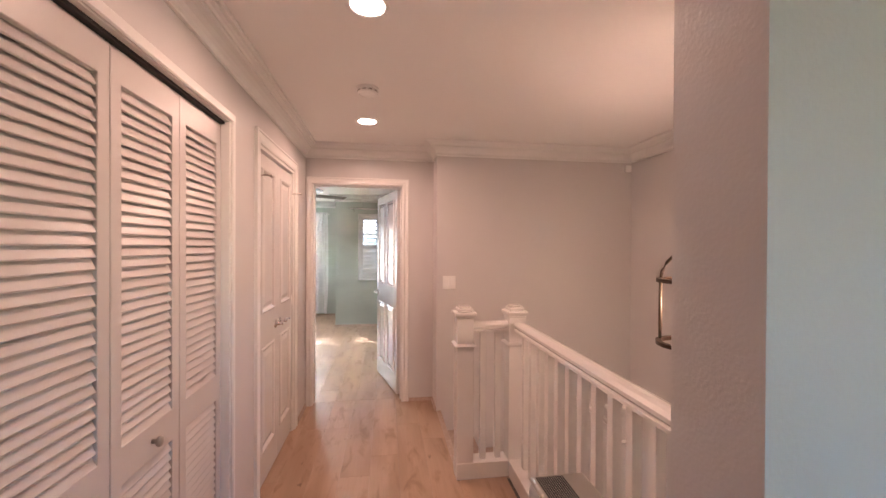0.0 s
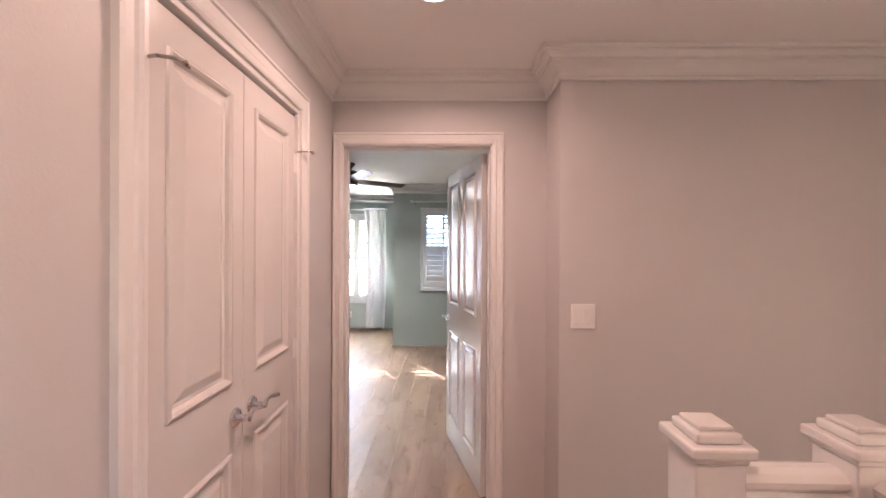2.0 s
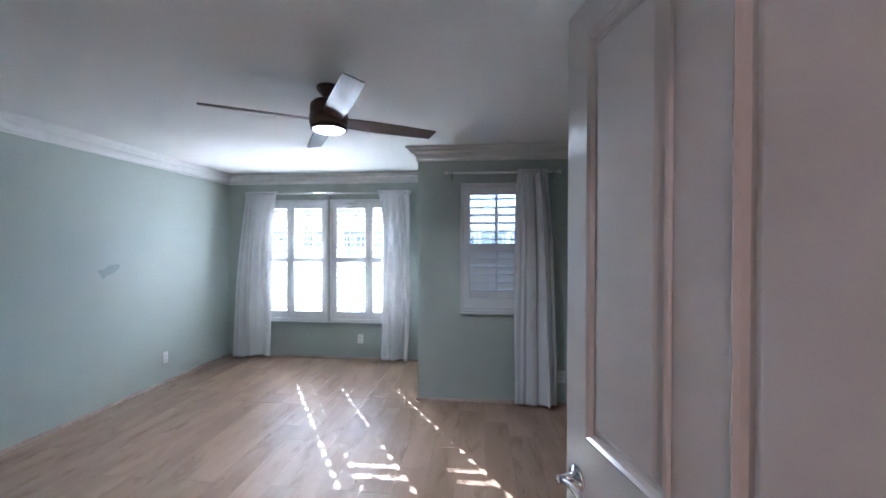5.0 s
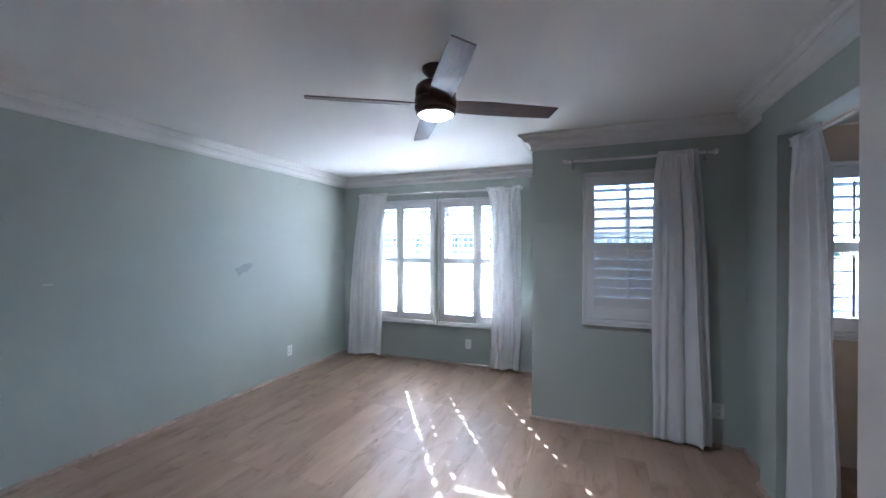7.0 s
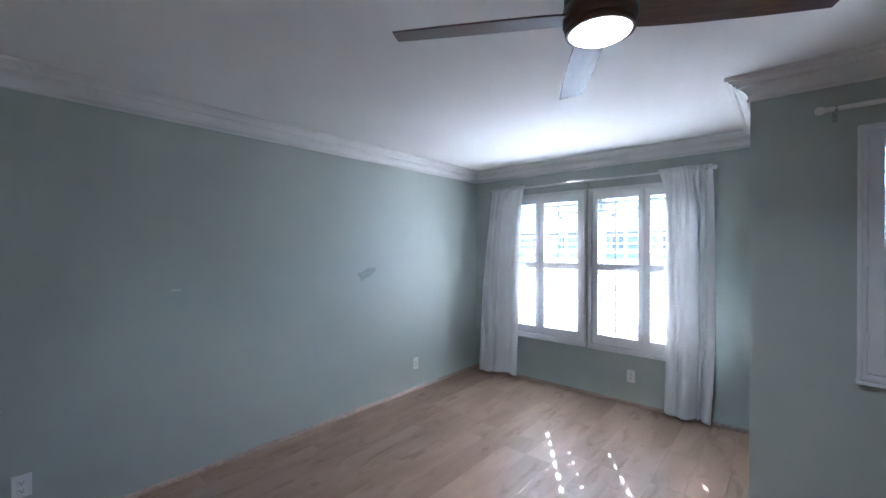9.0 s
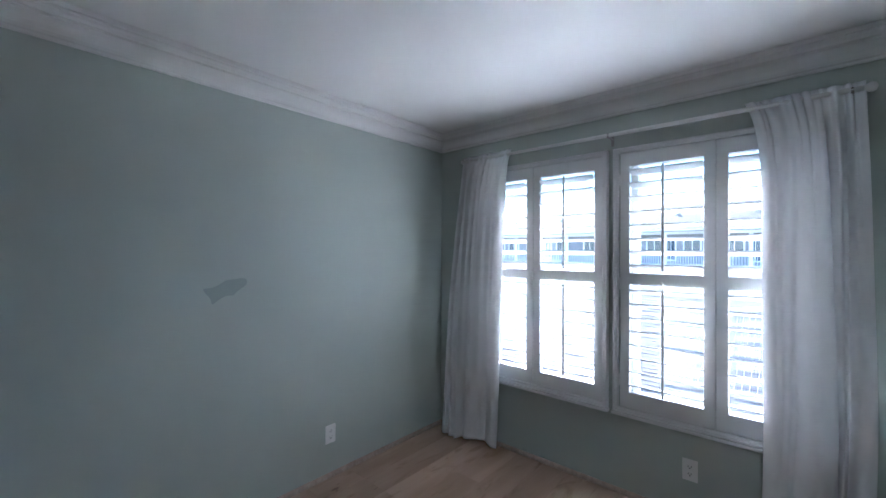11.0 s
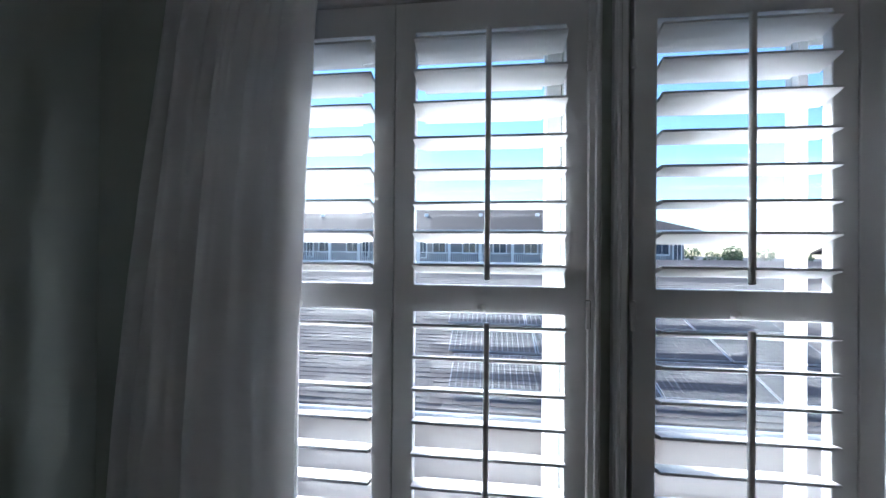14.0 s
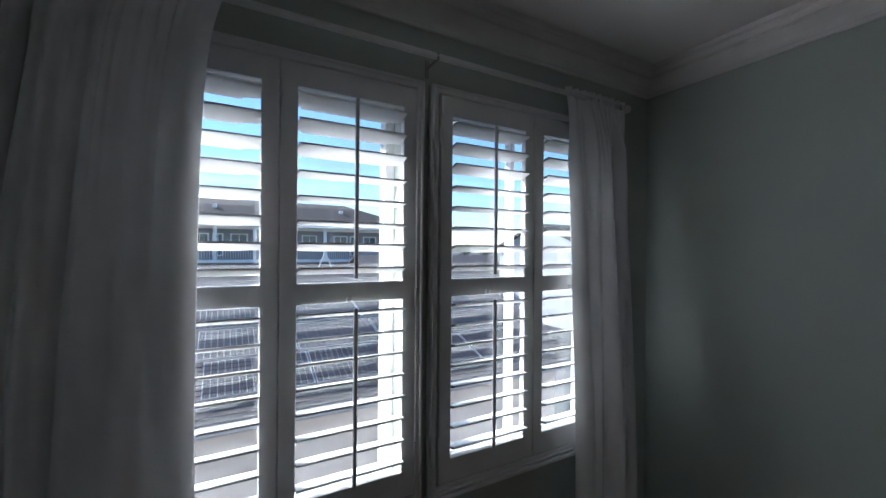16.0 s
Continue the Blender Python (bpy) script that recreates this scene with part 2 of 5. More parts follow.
GREYSIDE = material("grey_siding", (0.44, 0.46, 0.49), 0.7, vary=0.05, scale=1)
FARWHITE = material("white_house_trim", (0.78, 0.78, 0.78), 0.5)
FARGLASS = material("far_window_glass", (0.06, 0.08, 0.11), 0.08, vary=0.2, bump=0.0)
LEAF = material("tree_leaf", (0.06, 0.10, 0.035), 0.6, vary=0.4, scale=3)
BARK = material("bark", (0.12, 0.09, 0.065), 0.85, vary=0.3, scale=9)
ASPHALT = material("asphalt_ground", (0.13, 0.125, 0.12), 0.9, vary=0.2, scale=0.4, grain=20, bump=0.3, depth=0.01)

# ---- building helpers ----
ORIGIN = {}


def thing(name, at, label, category, group="", kind=""):
    ob = new(name)
    ob.empty_display_size = 0.1
    ob.location = at
    ORIGIN[ob] = Vector(at)
    return tagged(ob, label, category, group, kind)


def part(name, bm, mat, parent=None, label="", smooth=False):
    """Link a bmesh, in world coordinates, as one mesh object under a thing or a part."""
    me = bpy.data.meshes.new(name)
    base = ORIGIN.get(parent, Vector((0, 0, 0)))
    if base.length > 0:
        bmesh.ops.translate(bm, vec=-base, verts=bm.verts)
    bm.to_mesh(me)
    bm.free()
    if smooth:
        for p in me.polygons:
            p.use_smooth = True
    me.materials.append(mat)
    ob = new(name, me)
    ob.parent = parent
    ORIGIN[ob] = base
    if label:
        tagged(ob, label)
    return ob


def piece(name, me, parent, at, turn=(0, 0, 0)):
    """An object on shared mesh data, placed in the world under a thing or a part."""
    ob = new(name, me)
    ob.parent = parent
    ob.location = Vector(at) - ORIGIN.get(parent, Vector((0, 0, 0)))
    ob.rotation_euler = turn
    return ob


def structure(name, bm, mat, label, category, smooth=False):
    return tagged(part(name, bm, mat, None, label, smooth), category=category, kind="structure")


def add_box(bm, x0, x1, y0, y1, z0, z1):
    vs = [bm.verts.new(p) for p in ((x0, y0, z0), (x1, y0, z0), (x1, y1, z0), (x0, y1, z0), (x0, y0, z1), (x1, y0, z1), (x1, y1, z1), (x0, y1, z1))]
    for f in ((3, 2, 1, 0), (4, 5, 6, 7), (0, 1, 5, 4), (1, 2, 6, 5), (2, 3, 7, 6), (3, 0, 4, 7)):
        bm.faces.new([vs[i] for i in f])
    return bm


def box(x0, x1, y0, y1, z0, z1, bevel=0.0, seg=1):
    bm = add_box(bmesh.new(), min(x0, x1), max(x0, x1), min(y0, y1), max(y0, y1), min(z0, z1), max(z0, z1))
    if bevel:
        bmesh.ops.bevel(bm, geom=list(bm.edges), offset=bevel, segments=seg, affect="EDGES", profile=0.5)
    return bm


def merge(*bms):
    out = bmesh.new()
    for b in bms:
        me = bpy.data.meshes.new("tmp")
        b.to_mesh(me)
        b.free()
        out.from_mesh(me)
        bpy.data.meshes.remove(me)
    return out


def turned(bm, angle, axis, about):
    bmesh.ops.rotate(bm, cent=about, matrix=Matrix.Rotation(radians(angle), 3, axis), verts=bm.verts)
    return bm


def lathe(profile, at, axis="Z", seg=32):
    """Revolve (radius, height) pairs about an axis through at."""
    bm = bmesh.new()
    rings = []
    for r, h in profile:
        ring = []
        for k in range(seg):
            a = 2 * math.pi * k / seg
            u, v = r * math.cos(a), r * math.sin(a)
            p = {"Z": (u, v, h), "X": (h, u, v), "Y": (v, h, u)}[axis]
            ring.append(bm.verts.new(Vector(p) + Vector(at)))
        rings.append(ring)
    for a, b in zip(rings, rings[1:]):
        for k in range(seg):
            j = (k + 1) % seg
            bm.faces.new((a[k], a[j], b[j], b[k]))
    if profile[0][0] < 0.02 and profile[-1][0] < 0.02 or abs(profile[0][0] - profile[-1][0]) + abs(profile[0][1] - profile[-1][1]) > 0.03:
        bm.faces.new(list(reversed(rings[0])))
        bm.faces.new(rings[-1])
    bmesh.ops.recalc_face_normals(bm, faces=bm.faces)
    return bm


def tube(points, r, seg=12, closed=False):
    """A round bar along a line of points."""
    pts = [Vector(p) for p in points]
    bm = bmesh.new()
    rings = []
    n = len(pts)
    up = Vector((0, 0, 1))
    for i, p in enumerate(pts):
        a = pts[(i - 1) % n] if closed or i > 0 else p
        b = pts[(i + 1) % n] if closed or i < n - 1 else p
        d = (b - a).normalized()
        side = d.cross(up if abs(d.z) < 0.95 else Vector((1, 0, 0))).normalized()
        top = side.cross(d).normalized()
        rings.append([bm.verts.new(p + r * (math.cos(t) * side + math.sin(t) * top)) for t in (2 * math.pi * k / seg for k in range(seg))])
    for i in range(n if closed else n - 1):
        a, b = rings[i], rings[(i + 1) % n]
        for k in range(seg):
            j = (k + 1) % seg
            bm.faces.new((a[k], a[j], b[j], b[k]))
    if not closed:
        bm.faces.new(list(reversed(rings[0])))
        bm.faces.new(rings[-1])
    bmesh.ops.recalc_face_normals(bm, faces=bm.faces)
    return bm


def sweep(profile, path, closed=False):
    """Run a profile of (out, up) pairs along a level line of (x, y) with mitred corners; 'out' is to the left of the way walked."""
    pts = [Vector(p) for p in path]
    n = len(pts)
    bm = bmesh.new()
    rings = []
    for i, p in enumerate(pts):
        a = (p - pts[i - 1]).normalized() if closed or i > 0 else None
        b = (pts[(i + 1) % n] - p).normalized() if closed or i < n - 1 else None
        a, b = a or b, b or a
        na, nb = Vector((-a.y, a.x)), Vector((-b.y, b.x))
        m = (na + nb) / max(0.2, 1 + na.dot(nb))
        rings.append([bm.verts.new((p.x + m.x * o, p.y + m.y * o, z)) for o, z in profile])
    k = len(profile)
    for i in range(n if closed else n - 1):
        a, b = rings[i], rings[(i + 1) % n]
        for j in range(k):
            q = (j + 1) % k
            bm.faces.new((a[j], b[j], b[q], a[q]))
    if not closed:
        bm.faces.new(rings[0])
        bm.faces.new(list(reversed(rings[-1])))
    bmesh.ops.recalc_face_normals(bm, faces=bm.faces)
    return bm


def slab(us, ws, n0, n1, hole, put, bevel=0.0):
    """One connected slab of thickness n0 to n1 over a grid of us by ws, with the cells left out for which hole(u, w) holds at their middle; put turns (u, w, n) into a place."""
    bm = bmesh.new()
    verts = {}

    def v(i, j, n):
        if (i, j, n) not in verts:
            verts[i, j, n] = bm.verts.new(put(us[i], ws[j], (n0, n1)[n]))
        return verts[i, j, n]

    nu, nw = len(us) - 1, len(ws) - 1
    solid = {(i, j) for i in range(nu) for j in range(nw) if not hole((us[i] + us[i + 1]) / 2, (ws[j] + ws[j + 1]) / 2)}
    for i, j in solid:
        for n in (0, 1):
            bm.faces.new((v(i, j, n), v(i + 1, j, n), v(i + 1, j + 1, n), v(i, j + 1, n)))
        for (di, dj), (p, q) in (((-1, 0), ((i, j), (i, j + 1))), ((1, 0), ((i + 1, j), (i + 1, j + 1))), ((0, -1), ((i, j), (i + 1, j))), ((0, 1), ((i, j + 1), (i + 1, j + 1)))):
            if (i + di, j + dj) not in solid:
                bm.faces.new((v(*p, 0), v(*q, 0), v(*q, 1), v(*p, 1)))
    bmesh.ops.recalc_face_normals(bm, faces=bm.faces)
    if bevel:
        bm.normal_update()
        sharp = [e for e in bm.edges if len(e.link_faces) == 2 and e.calc_face_angle(0) > 1.0]
        bmesh.ops.bevel(bm, geom=sharp, offset=bevel, segments=1, affect="EDGES", profile=0.5)
    return bm


def wall_bm(along, at0, at1, a0, a1, z0, z1, openings=()):
    """A wall along x or y, of thickness at0 to at1, with openings (from, to, sill, head)."""
    us = sorted({a0, a1, *(o[0] for o in openings), *(o[1] for o in openings)})
    ws = sorted({z0, z1, *(min(max(o[2], z0), z1) for o in openings), *(o[3] for o in openings)})
    put = (lambda u, w, n: (u, n, w)) if along == "x" else (lambda u, w, n: (n, u, w))
    return slab(us, ws, at0, at1, lambda u, w: any(o[0] < u < o[1] and o[2] < w < o[3] for o in openings), put)


def frame_bm(x0, x1, z0, z1, n0, n1, cells, along="x", bevel=0.002):
    """Stiles and rails round open cells (from, to, low, high), as one piece."""
    us = sorted({x0, x1, *(k[0] for k in cells), *(k[1] for k in cells)})
    ws = sorted({z0, z1, *(k[2] for k in cells), *(k[3] for k in cells)})
    put = (lambda u, w, n: (u, n, w)) if along == "x" else (lambda u, w, n: (n, u, w))
    return slab(us, ws, n0, n1, lambda u, w: any(k[0] < u < k[1] and k[2] < w < k[3] for k in cells), put, bevel)


# ---- the plan ----
CEIL_Z = 2.42
CROWN_Z = 2.292
HX = 1.555           # hall's left wall
HY = 4.475           # hall's end wall
BW, BN, BX, BS, BE = -1.41, 9.395, 1.37, 4.61, 2.885
BUMP_Y = 8.155
JOG_Y, JOG_X = 7.69, 2.825
DOOR0, DOOR1, DOOR_H = 1.602, 2.454, 2.064
CL0, CL1, CL_H = 1.17, 2.708, 2.068      # louvred closet
LN0, LN1, LN_H = 3.128, 3.998, 2.072      # linen closet
OP0, OP1, OP_H = 6.45, 7.47, 2.10         # curtained opening
WA, WB = (-0.985, -0.095), (0.085, 0.985)
W_SILL, W_HEAD = 0.55, 2.03
W2 = (1.83, 2.41)
W2_SILL, W2_HEAD = 0.92, 2.03
W3 = (3.30, 3.95)
STAIR_Y0, STAIR_Y1 = 3.26, 4.21
EX = 4.637           # stairwell's far wall
WELL_Y0 = 1.18

structure("wall_bedroom_west", wall_bm("y", BW - 0.12, BW, BS - 0.06, BN + 0.17, 0, CEIL_Z), SAGE, "sage green painted bedroom wall", "wall")
structure("wall_bedroom_north", wall_bm("x", BN, BN + 0.17, BW, BX + 0.12, 0, CEIL_Z, [(*WA, W_SILL, W_HEAD), (*WB, W_SILL, W_HEAD)]), SAGE, "sage green wall with two windows", "wall")
structure("wall_bump_side", wall_bm("y", BX, BX + 0.12, BUMP_Y + 0.17, BN, 0, CEIL_Z), SAGE, "sage green side wall of the window bay", "wall")
structure("wall_bump_front", wall_bm("x", BUMP_Y, BUMP_Y + 0.17, BX, BE + 0.06, 0, CEIL_Z, [(*W2, W2_SILL, W2_HEAD)]), SAGE, "sage green wall with one shuttered window", "wall")
structure("wall_bedroom_east_recess", wall_bm("y", BE, BE + 0.06, JOG_Y, BUMP_Y, 0, CEIL_Z), SAGE, "short sage green wall beside the curtained opening", "wall")
structure("wall_bedroom_east", wall_bm("y", JOG_X, JOG_X + 0.12, BS, JOG_Y, 0, CEIL_Z, [(OP0, OP1, 0, OP_H)]), SAGE, "sage green wall with a curtained opening", "wall")
structure("wall_bedroom_south", wall_bm("x", BS - 0.06, BS, BW, JOG_X + 0.12, 0, CEIL_Z, [(DOOR0, DOOR1, 0, DOOR_H)]), SAGE, "sage green wall round the entry door", "wall")

structure("wall_hall_end", wall_bm("x", HY, BS - 0.06, HX - 0.12, 2.74, 0, CEIL_Z, [(DOOR0, DOOR1, 0, DOOR_H)]), GREIGE, "greige wall with the bedroom door", "wall")
structure("wall_stair_north", wall_bm("x", STAIR_Y1, BS - 0.06, 2.74, EX + 0.12, -2.7, CEIL_Z), GREIGE, "tall greige wall along the stairs", "wall")
structure("wall_hall_left", wall_bm("y", HX - 0.12, HX, -0.9, HY, 0, CEIL_Z, [(CL0, CL1, 0, CL_H), (LN0, LN1, 0, LN_H)]), GREIGE, "greige hall wall with two closets", "wall")
structure("wall_stair_east", wall_bm("y", EX, EX + 0.12, WELL_Y0 - 0.13, STAIR_Y1, -2.7, CEIL_Z), GREIGE, "tall greige wall behind the pendant lantern", "wall")
structure("wall_stair_south", merge(wall_bm("x", WELL_Y0 - 0.13, WELL_Y0, 2.66, EX, 0, CEIL_Z), wall_bm("x", WELL_Y0 - 0.13, WELL_Y0, 3.07, EX, -2.7, 0)), GREIGE, "greige wall end beside the stairwell", "wall")
structure("wall_well_west", wall_bm("y", 3.00, 3.07, WELL_Y0, 3.14, -2.7, -0.20), GREIGE, "greige stairwell wall under the landing", "wall")
structure("wall_closet_back", wall_bm("y", 0.85, 0.97, -0.9, HY, 0, CEIL_Z), GREIGE, "plain closet back wall", "wall")
# unseen opening, added so daylight reaches the wall end beside the stairwell
structure("wall_start_south", wall_bm("x", -1.02, -0.9, 0.85, 4.75, 0, CEIL_Z, [(3.42, 3.84, 1.08, 1.88)]), GREIGE, "wall behind the start with an added daylight opening, unseen", "wall")
structure("wall_start_east", wall_bm("y", 4.637, 4.757, -0.9, WELL_Y0 - 0.13, 0, CEIL_Z), GREIGE, "plain wall of the first room", "wall")

structure("wall_bath_east", wall_bm("y", 4.55, 4.67, 4.64, BUMP_Y + 0.17, 0, CEIL_Z), BEIGE, "beige wall of the adjoining room", "wall")
structure("wall_bath_north", wall_bm("x", BUMP_Y, BUMP_Y + 0.17, BE + 0.06, 4.55, 0, CEIL_Z, [(*W3, 0.93, 2.0)]), BEIGE, "beige wall with a shuttered window", "wall")
structure("wall_bath_west", wall_bm("y", JOG_X + 0.12, JOG_X + 0.15, 4.64, BUMP_Y, 0, CEIL_Z, [(OP0, OP1, 0, OP_H)]), BEIGE, "beige inner face of the opening wall", "wall")

structure("ceiling_bedroom", box(BW - 0.12, 4.67, BS - 0.06, BN + 0.17, CEIL_Z, CEIL_Z + 0.15), CEIL, "flat white bedroom ceiling", "ceiling")
structure("ceiling_hall", box(0.85, 4.757, -1.02, BS - 0.06, CEIL_Z, CEIL_Z + 0.15), CEIL, "flat white hall ceiling", "ceiling")
structure("floor_slab", merge(box(BW - 0.12, 4.67, BS - 0.06, BN + 0.17, -0.2, -0.008), box(0.85, 2.76, -1.02, BS - 0.06, -0.2, -0.008),
                              box(2.76, 3.12, -1.02, 3.14, -0.2, -0.008), box(3.12, 4.757, -1.02, WELL_Y0, -0.2, -0.008)), ASPHALT, "floor slab under the planks", "floor")

# ---- crown, shoe moulding ----
H = CEIL_Z - CROWN_Z
CROWN = [(o, CROWN_Z + h) for o, h in ((0.0, 0.0), (0.014, 0.0), (0.017, 0.010), (0.014, 0.019), (0.010, 0.021), (0.012, 0.034), (0.022, 0.050), (0.040, 0.064), (0.060, 0.072), (0.062, 0.072), (0.062, 0.084),
         (0.072, 0.084), (0.078, 0.094), (0.090, 0.100), (0.091, 0.108), (0.106, 0.108), (0.108, 0.118), (0.108, H), (0.0, H))]
bed = [(BW, BS), (DOOR0 + 0.2, BS), (JOG_X, BS), (JOG_X, JOG_Y), (BE, JOG_Y), (BE, BUMP_Y), (BX, BUMP_Y), (BX, BN), (BW, BN)]
structure("crown_trim", sweep(CROWN, bed, True), TRIM, "white stepped crown moulding in the bedroom", "moulding")
hall = [(EX, WELL_Y0), (EX, STAIR_Y1), (2.74, STAIR_Y1), (2.74, HY), (HX, HY), (HX, -0.9)]
structure("crown_trim", sweep(CROWN, hall), TRIM, "white stepped crown moulding in the hall", "moulding")
bath = [(4.55, 4.7), (4.55, BUMP_Y), (JOG_X + 0.15, BUMP_Y), (JOG_X + 0.15, 4.7)]
structure("crown_trim", sweep(CROWN, bath), TRIM, "white crown moulding in the adjoining room", "moulding")

SHOE = [(0, 0), (0.016, 0), (0.015, 0.010), (0.011, 0.020), (0.005, 0.027), (0, 0.029)]
structure("baseboard", sweep(SHOE, [(JOG_X, OP1 + 0.0), (JOG_X, JOG_Y), (BE, JOG_Y), (BE, BUMP_Y), (BX, BUMP_Y), (BX, BN), (BW, BN), (BW, BS), (DOOR0 - 0.08, BS)]), BASEW, "thin oak shoe moulding round the bedroom floor", "baseboard")
structure("baseboard", sweep(SHOE, [(2.74, STAIR_Y1), (2.74, HY), (2.510, HY)]), BASEW, "thin oak shoe moulding in the hall", "baseboard")
structure("baseboard", sweep(SHOE, [(DOOR0 - 0.040, HY), (HX, HY), (HX, LN1 + 0.085)]), BASEW, "thin oak shoe moulding beside the closet", "baseboard")
structure("baseboard", sweep(SHOE, [(HX, LN0 - 0.085), (HX, CL1 + 0.03)]), BASEW, "thin oak shoe moulding between the closets", "baseboard")

# ---- door casings ----
CASE = [(0.0, 0.0), (0.072, 0.0), (0.072, 0.018), (0.060, 0.020), (0.056, 0.014), (0.030, 0.012), (0.022, 0.016), (0.008, 0.014), (0.0, 0.010)]


def casing(along, wall, sign, a0, a1, h, label, w=(1.0, 1.0, 1.0)):
    """A moulded casing round a door opening on the face of a wall; sign is the way the face looks, w scales the near, head and far widths."""
    bm = bmesh.new()
    corners = [(a0, 0.0, -1, 0, w[0]), (a0, h, -1, 1, w[0]), (a1, h, 1, 1, w[2]), (a1, 0.0, 1, 0, w[2])]
    rings = []
    for a, z, da, dz, k in corners:
        ring = []
        for o, d in CASE:
            u, zz, off = a + da * (o * k + 0.006), z + dz * (o * w[1] + 0.006), wall + sign * d
            ring.append(bm.verts.new((u, off, zz) if along == "x" else (off, u, zz)))
        rings.append(ring)
    k = len(CASE)
    for p, q in zip(rings, rings[1:]):
        for j in range(k):
            i = (j + 1) % k
            bm.faces.new((p[j], q[j], q[i], p[i]))
    bm.faces.new(rings[0])
    bm.faces.new(list(reversed(rings[-1])))
    bmesh.ops.recalc_face_normals(bm, faces=bm.faces)
    return structure("door_trim", bm, TRIM, label, "door casing")


def jamb(along, w0, w1, a0, a1, h, label):
    t = 0.018
    return structure("door_jamb", frame_bm(a0, a1, 0, h, w0, w1, [(a0 + t, a1 - t, 0, h - t)], along, 0.0015), TRIM, label, "door frame")


casing("x", HY, -1, DOOR0 + 0.018, DOOR1 - 0.018, DOOR_H - 0.018, "white moulded casing of the bedroom door", (0.69, 0.9, 0.86))
casing("x", BS, 1, DOOR0 + 0.018, DOOR1 - 0.018, DOOR_H - 0.018, "white moulded casing inside the bedroom", (0.86, 0.9, 0.86))
jamb("x", HY - 0.002, BS + 0.002, DOOR0, DOOR1, DOOR_H, "white jamb of the bedroom door")
structure("door_stop", frame_bm(DOOR0 + 0.018, DOOR1 - 0.018, 0, DOOR_H - 0.018, HY + 0.060, HY + 0.096, [(DOOR0 + 0.029, DOOR1 - 0.029, 0, DOOR_H - 0.029)], "x", 0.002), TRIM, "white stop strip inside the door jamb", "door frame")
casing("y", HX, 1, LN0, LN1, LN_H, "white moulded casing of the linen closet")
jamb("y", HX - 0.12, HX + 0.002, LN0, LN1, LN_H, "white jamb of the linen closet")
structure("closet_trim", frame_bm(CL0 - 0.030, CL1 + 0.022, 0, CL_H + 0.036, HX, HX + 0.016, [(CL0 + 0.004, CL1 - 0.004, 0, CL_H - 0.004)], "y", 0.005), TRIM, "white rounded trim of the louvred closet", "door casing")
jamb("y", HX - 0.12, HX + 0.002, CL0, CL1, CL_H + 0.012, "white jamb of the louvred closet")

# ---- windows and shutters ----
def window(name, x0, x1, z0, z1, y, label, xm, hw=0.016):
    """A white vinyl slider set in the outer part of a wall that faces north."""
    w = tagged(thing(name, ((x0 + x1) / 2, y, z0), label, "window"), kind="structure")
    f = 0.04
    ya, yb = y + 0.085, y + 0.145
    part("window_frame", frame_bm(x0, x1, z0, z1, ya, yb, [(x0 + f, x1 - f, z0 + f, z1 - f)], "x", 0.003), VINYL, w)
    part("meeting_stile", box(xm - hw, xm + hw, ya + 0.005, yb - 0.005, z0 + f, z1 - f, 0.003), VINYL, w)
    part("window_sill", box(x0, x1, y + 0.002, ya, z0, z0 + 0.012, 0.003), TRIM, w)
    for a, b in ((x0 + f, xm - hw), (xm + hw, x1 - f)):
        p = part("pane", box(a, b, y + 0.112, y + 0.117, z0 + f, z1 - f), GLASS, w, "clear glass pane")
        p.visible_shadow = False
    return w


window("window_1", *WA, W_SILL, W_HEAD, BN, "white vinyl slider window behind shutters", -0.558, 0.012)
window("window_2", *WB, W_SILL, W_HEAD, BN, "white vinyl slider window behind shutters", 0.499, 0.012)
window("window_3", *W2, W2_SILL, W2_HEAD, BUMP_Y, "white vinyl window behind a half-closed shutter", 2.12)
window("window_4", *W3, 0.93, 2.0, BUMP_Y, "white vinyl window of the adjoining room", 3.62)

LOUVRE_MESH = {}


def louvre_mesh(length, width, cut):
    """A flat elliptical blade along x whose outer corners are cut back."""
    key = (round(length, 3), width, cut)
    if key not in LOUVRE_MESH:
        bm = bmesh.new()
        half = length / 2
        rings = []
        for v, th in ((-0.5, 0.0030), (-0.40, 0.0045), (0.0, 0.0055), (0.26, 0.0048), (0.34, 0.0040), (0.5, 0.0015)):
            e = half - (cut * 1.45 if v > 0.30 else 0.0)
            w = half - (cut * 0.5 if v > 0.30 else 0.0)
            rings.append([bm.verts.new((-w, v * width, -th)), bm.verts.new((e, v * width, -th)), bm.verts.new((e, v * width, th)), bm.verts.new((-w, v * width, th))])
        for a, b in zip(rings, rings[1:]):
            for j in range(4):
                q = (j + 1) % 4
                bm.faces.new((a[j], b[j], b[q], a[q]))
        bm.faces.new(rings[0])
        bm.faces.new(list(reversed(rings[-1])))
        bmesh.ops.recalc_face_normals(bm, faces=bm.faces)
        me = bpy.data.meshes.new("louvre")
        bm.to_mesh(me)
        bm.free()
        me.materials.append(SHUT)
        LOUVRE_MESH[key] = me
    return LOUVRE_MESH[key]


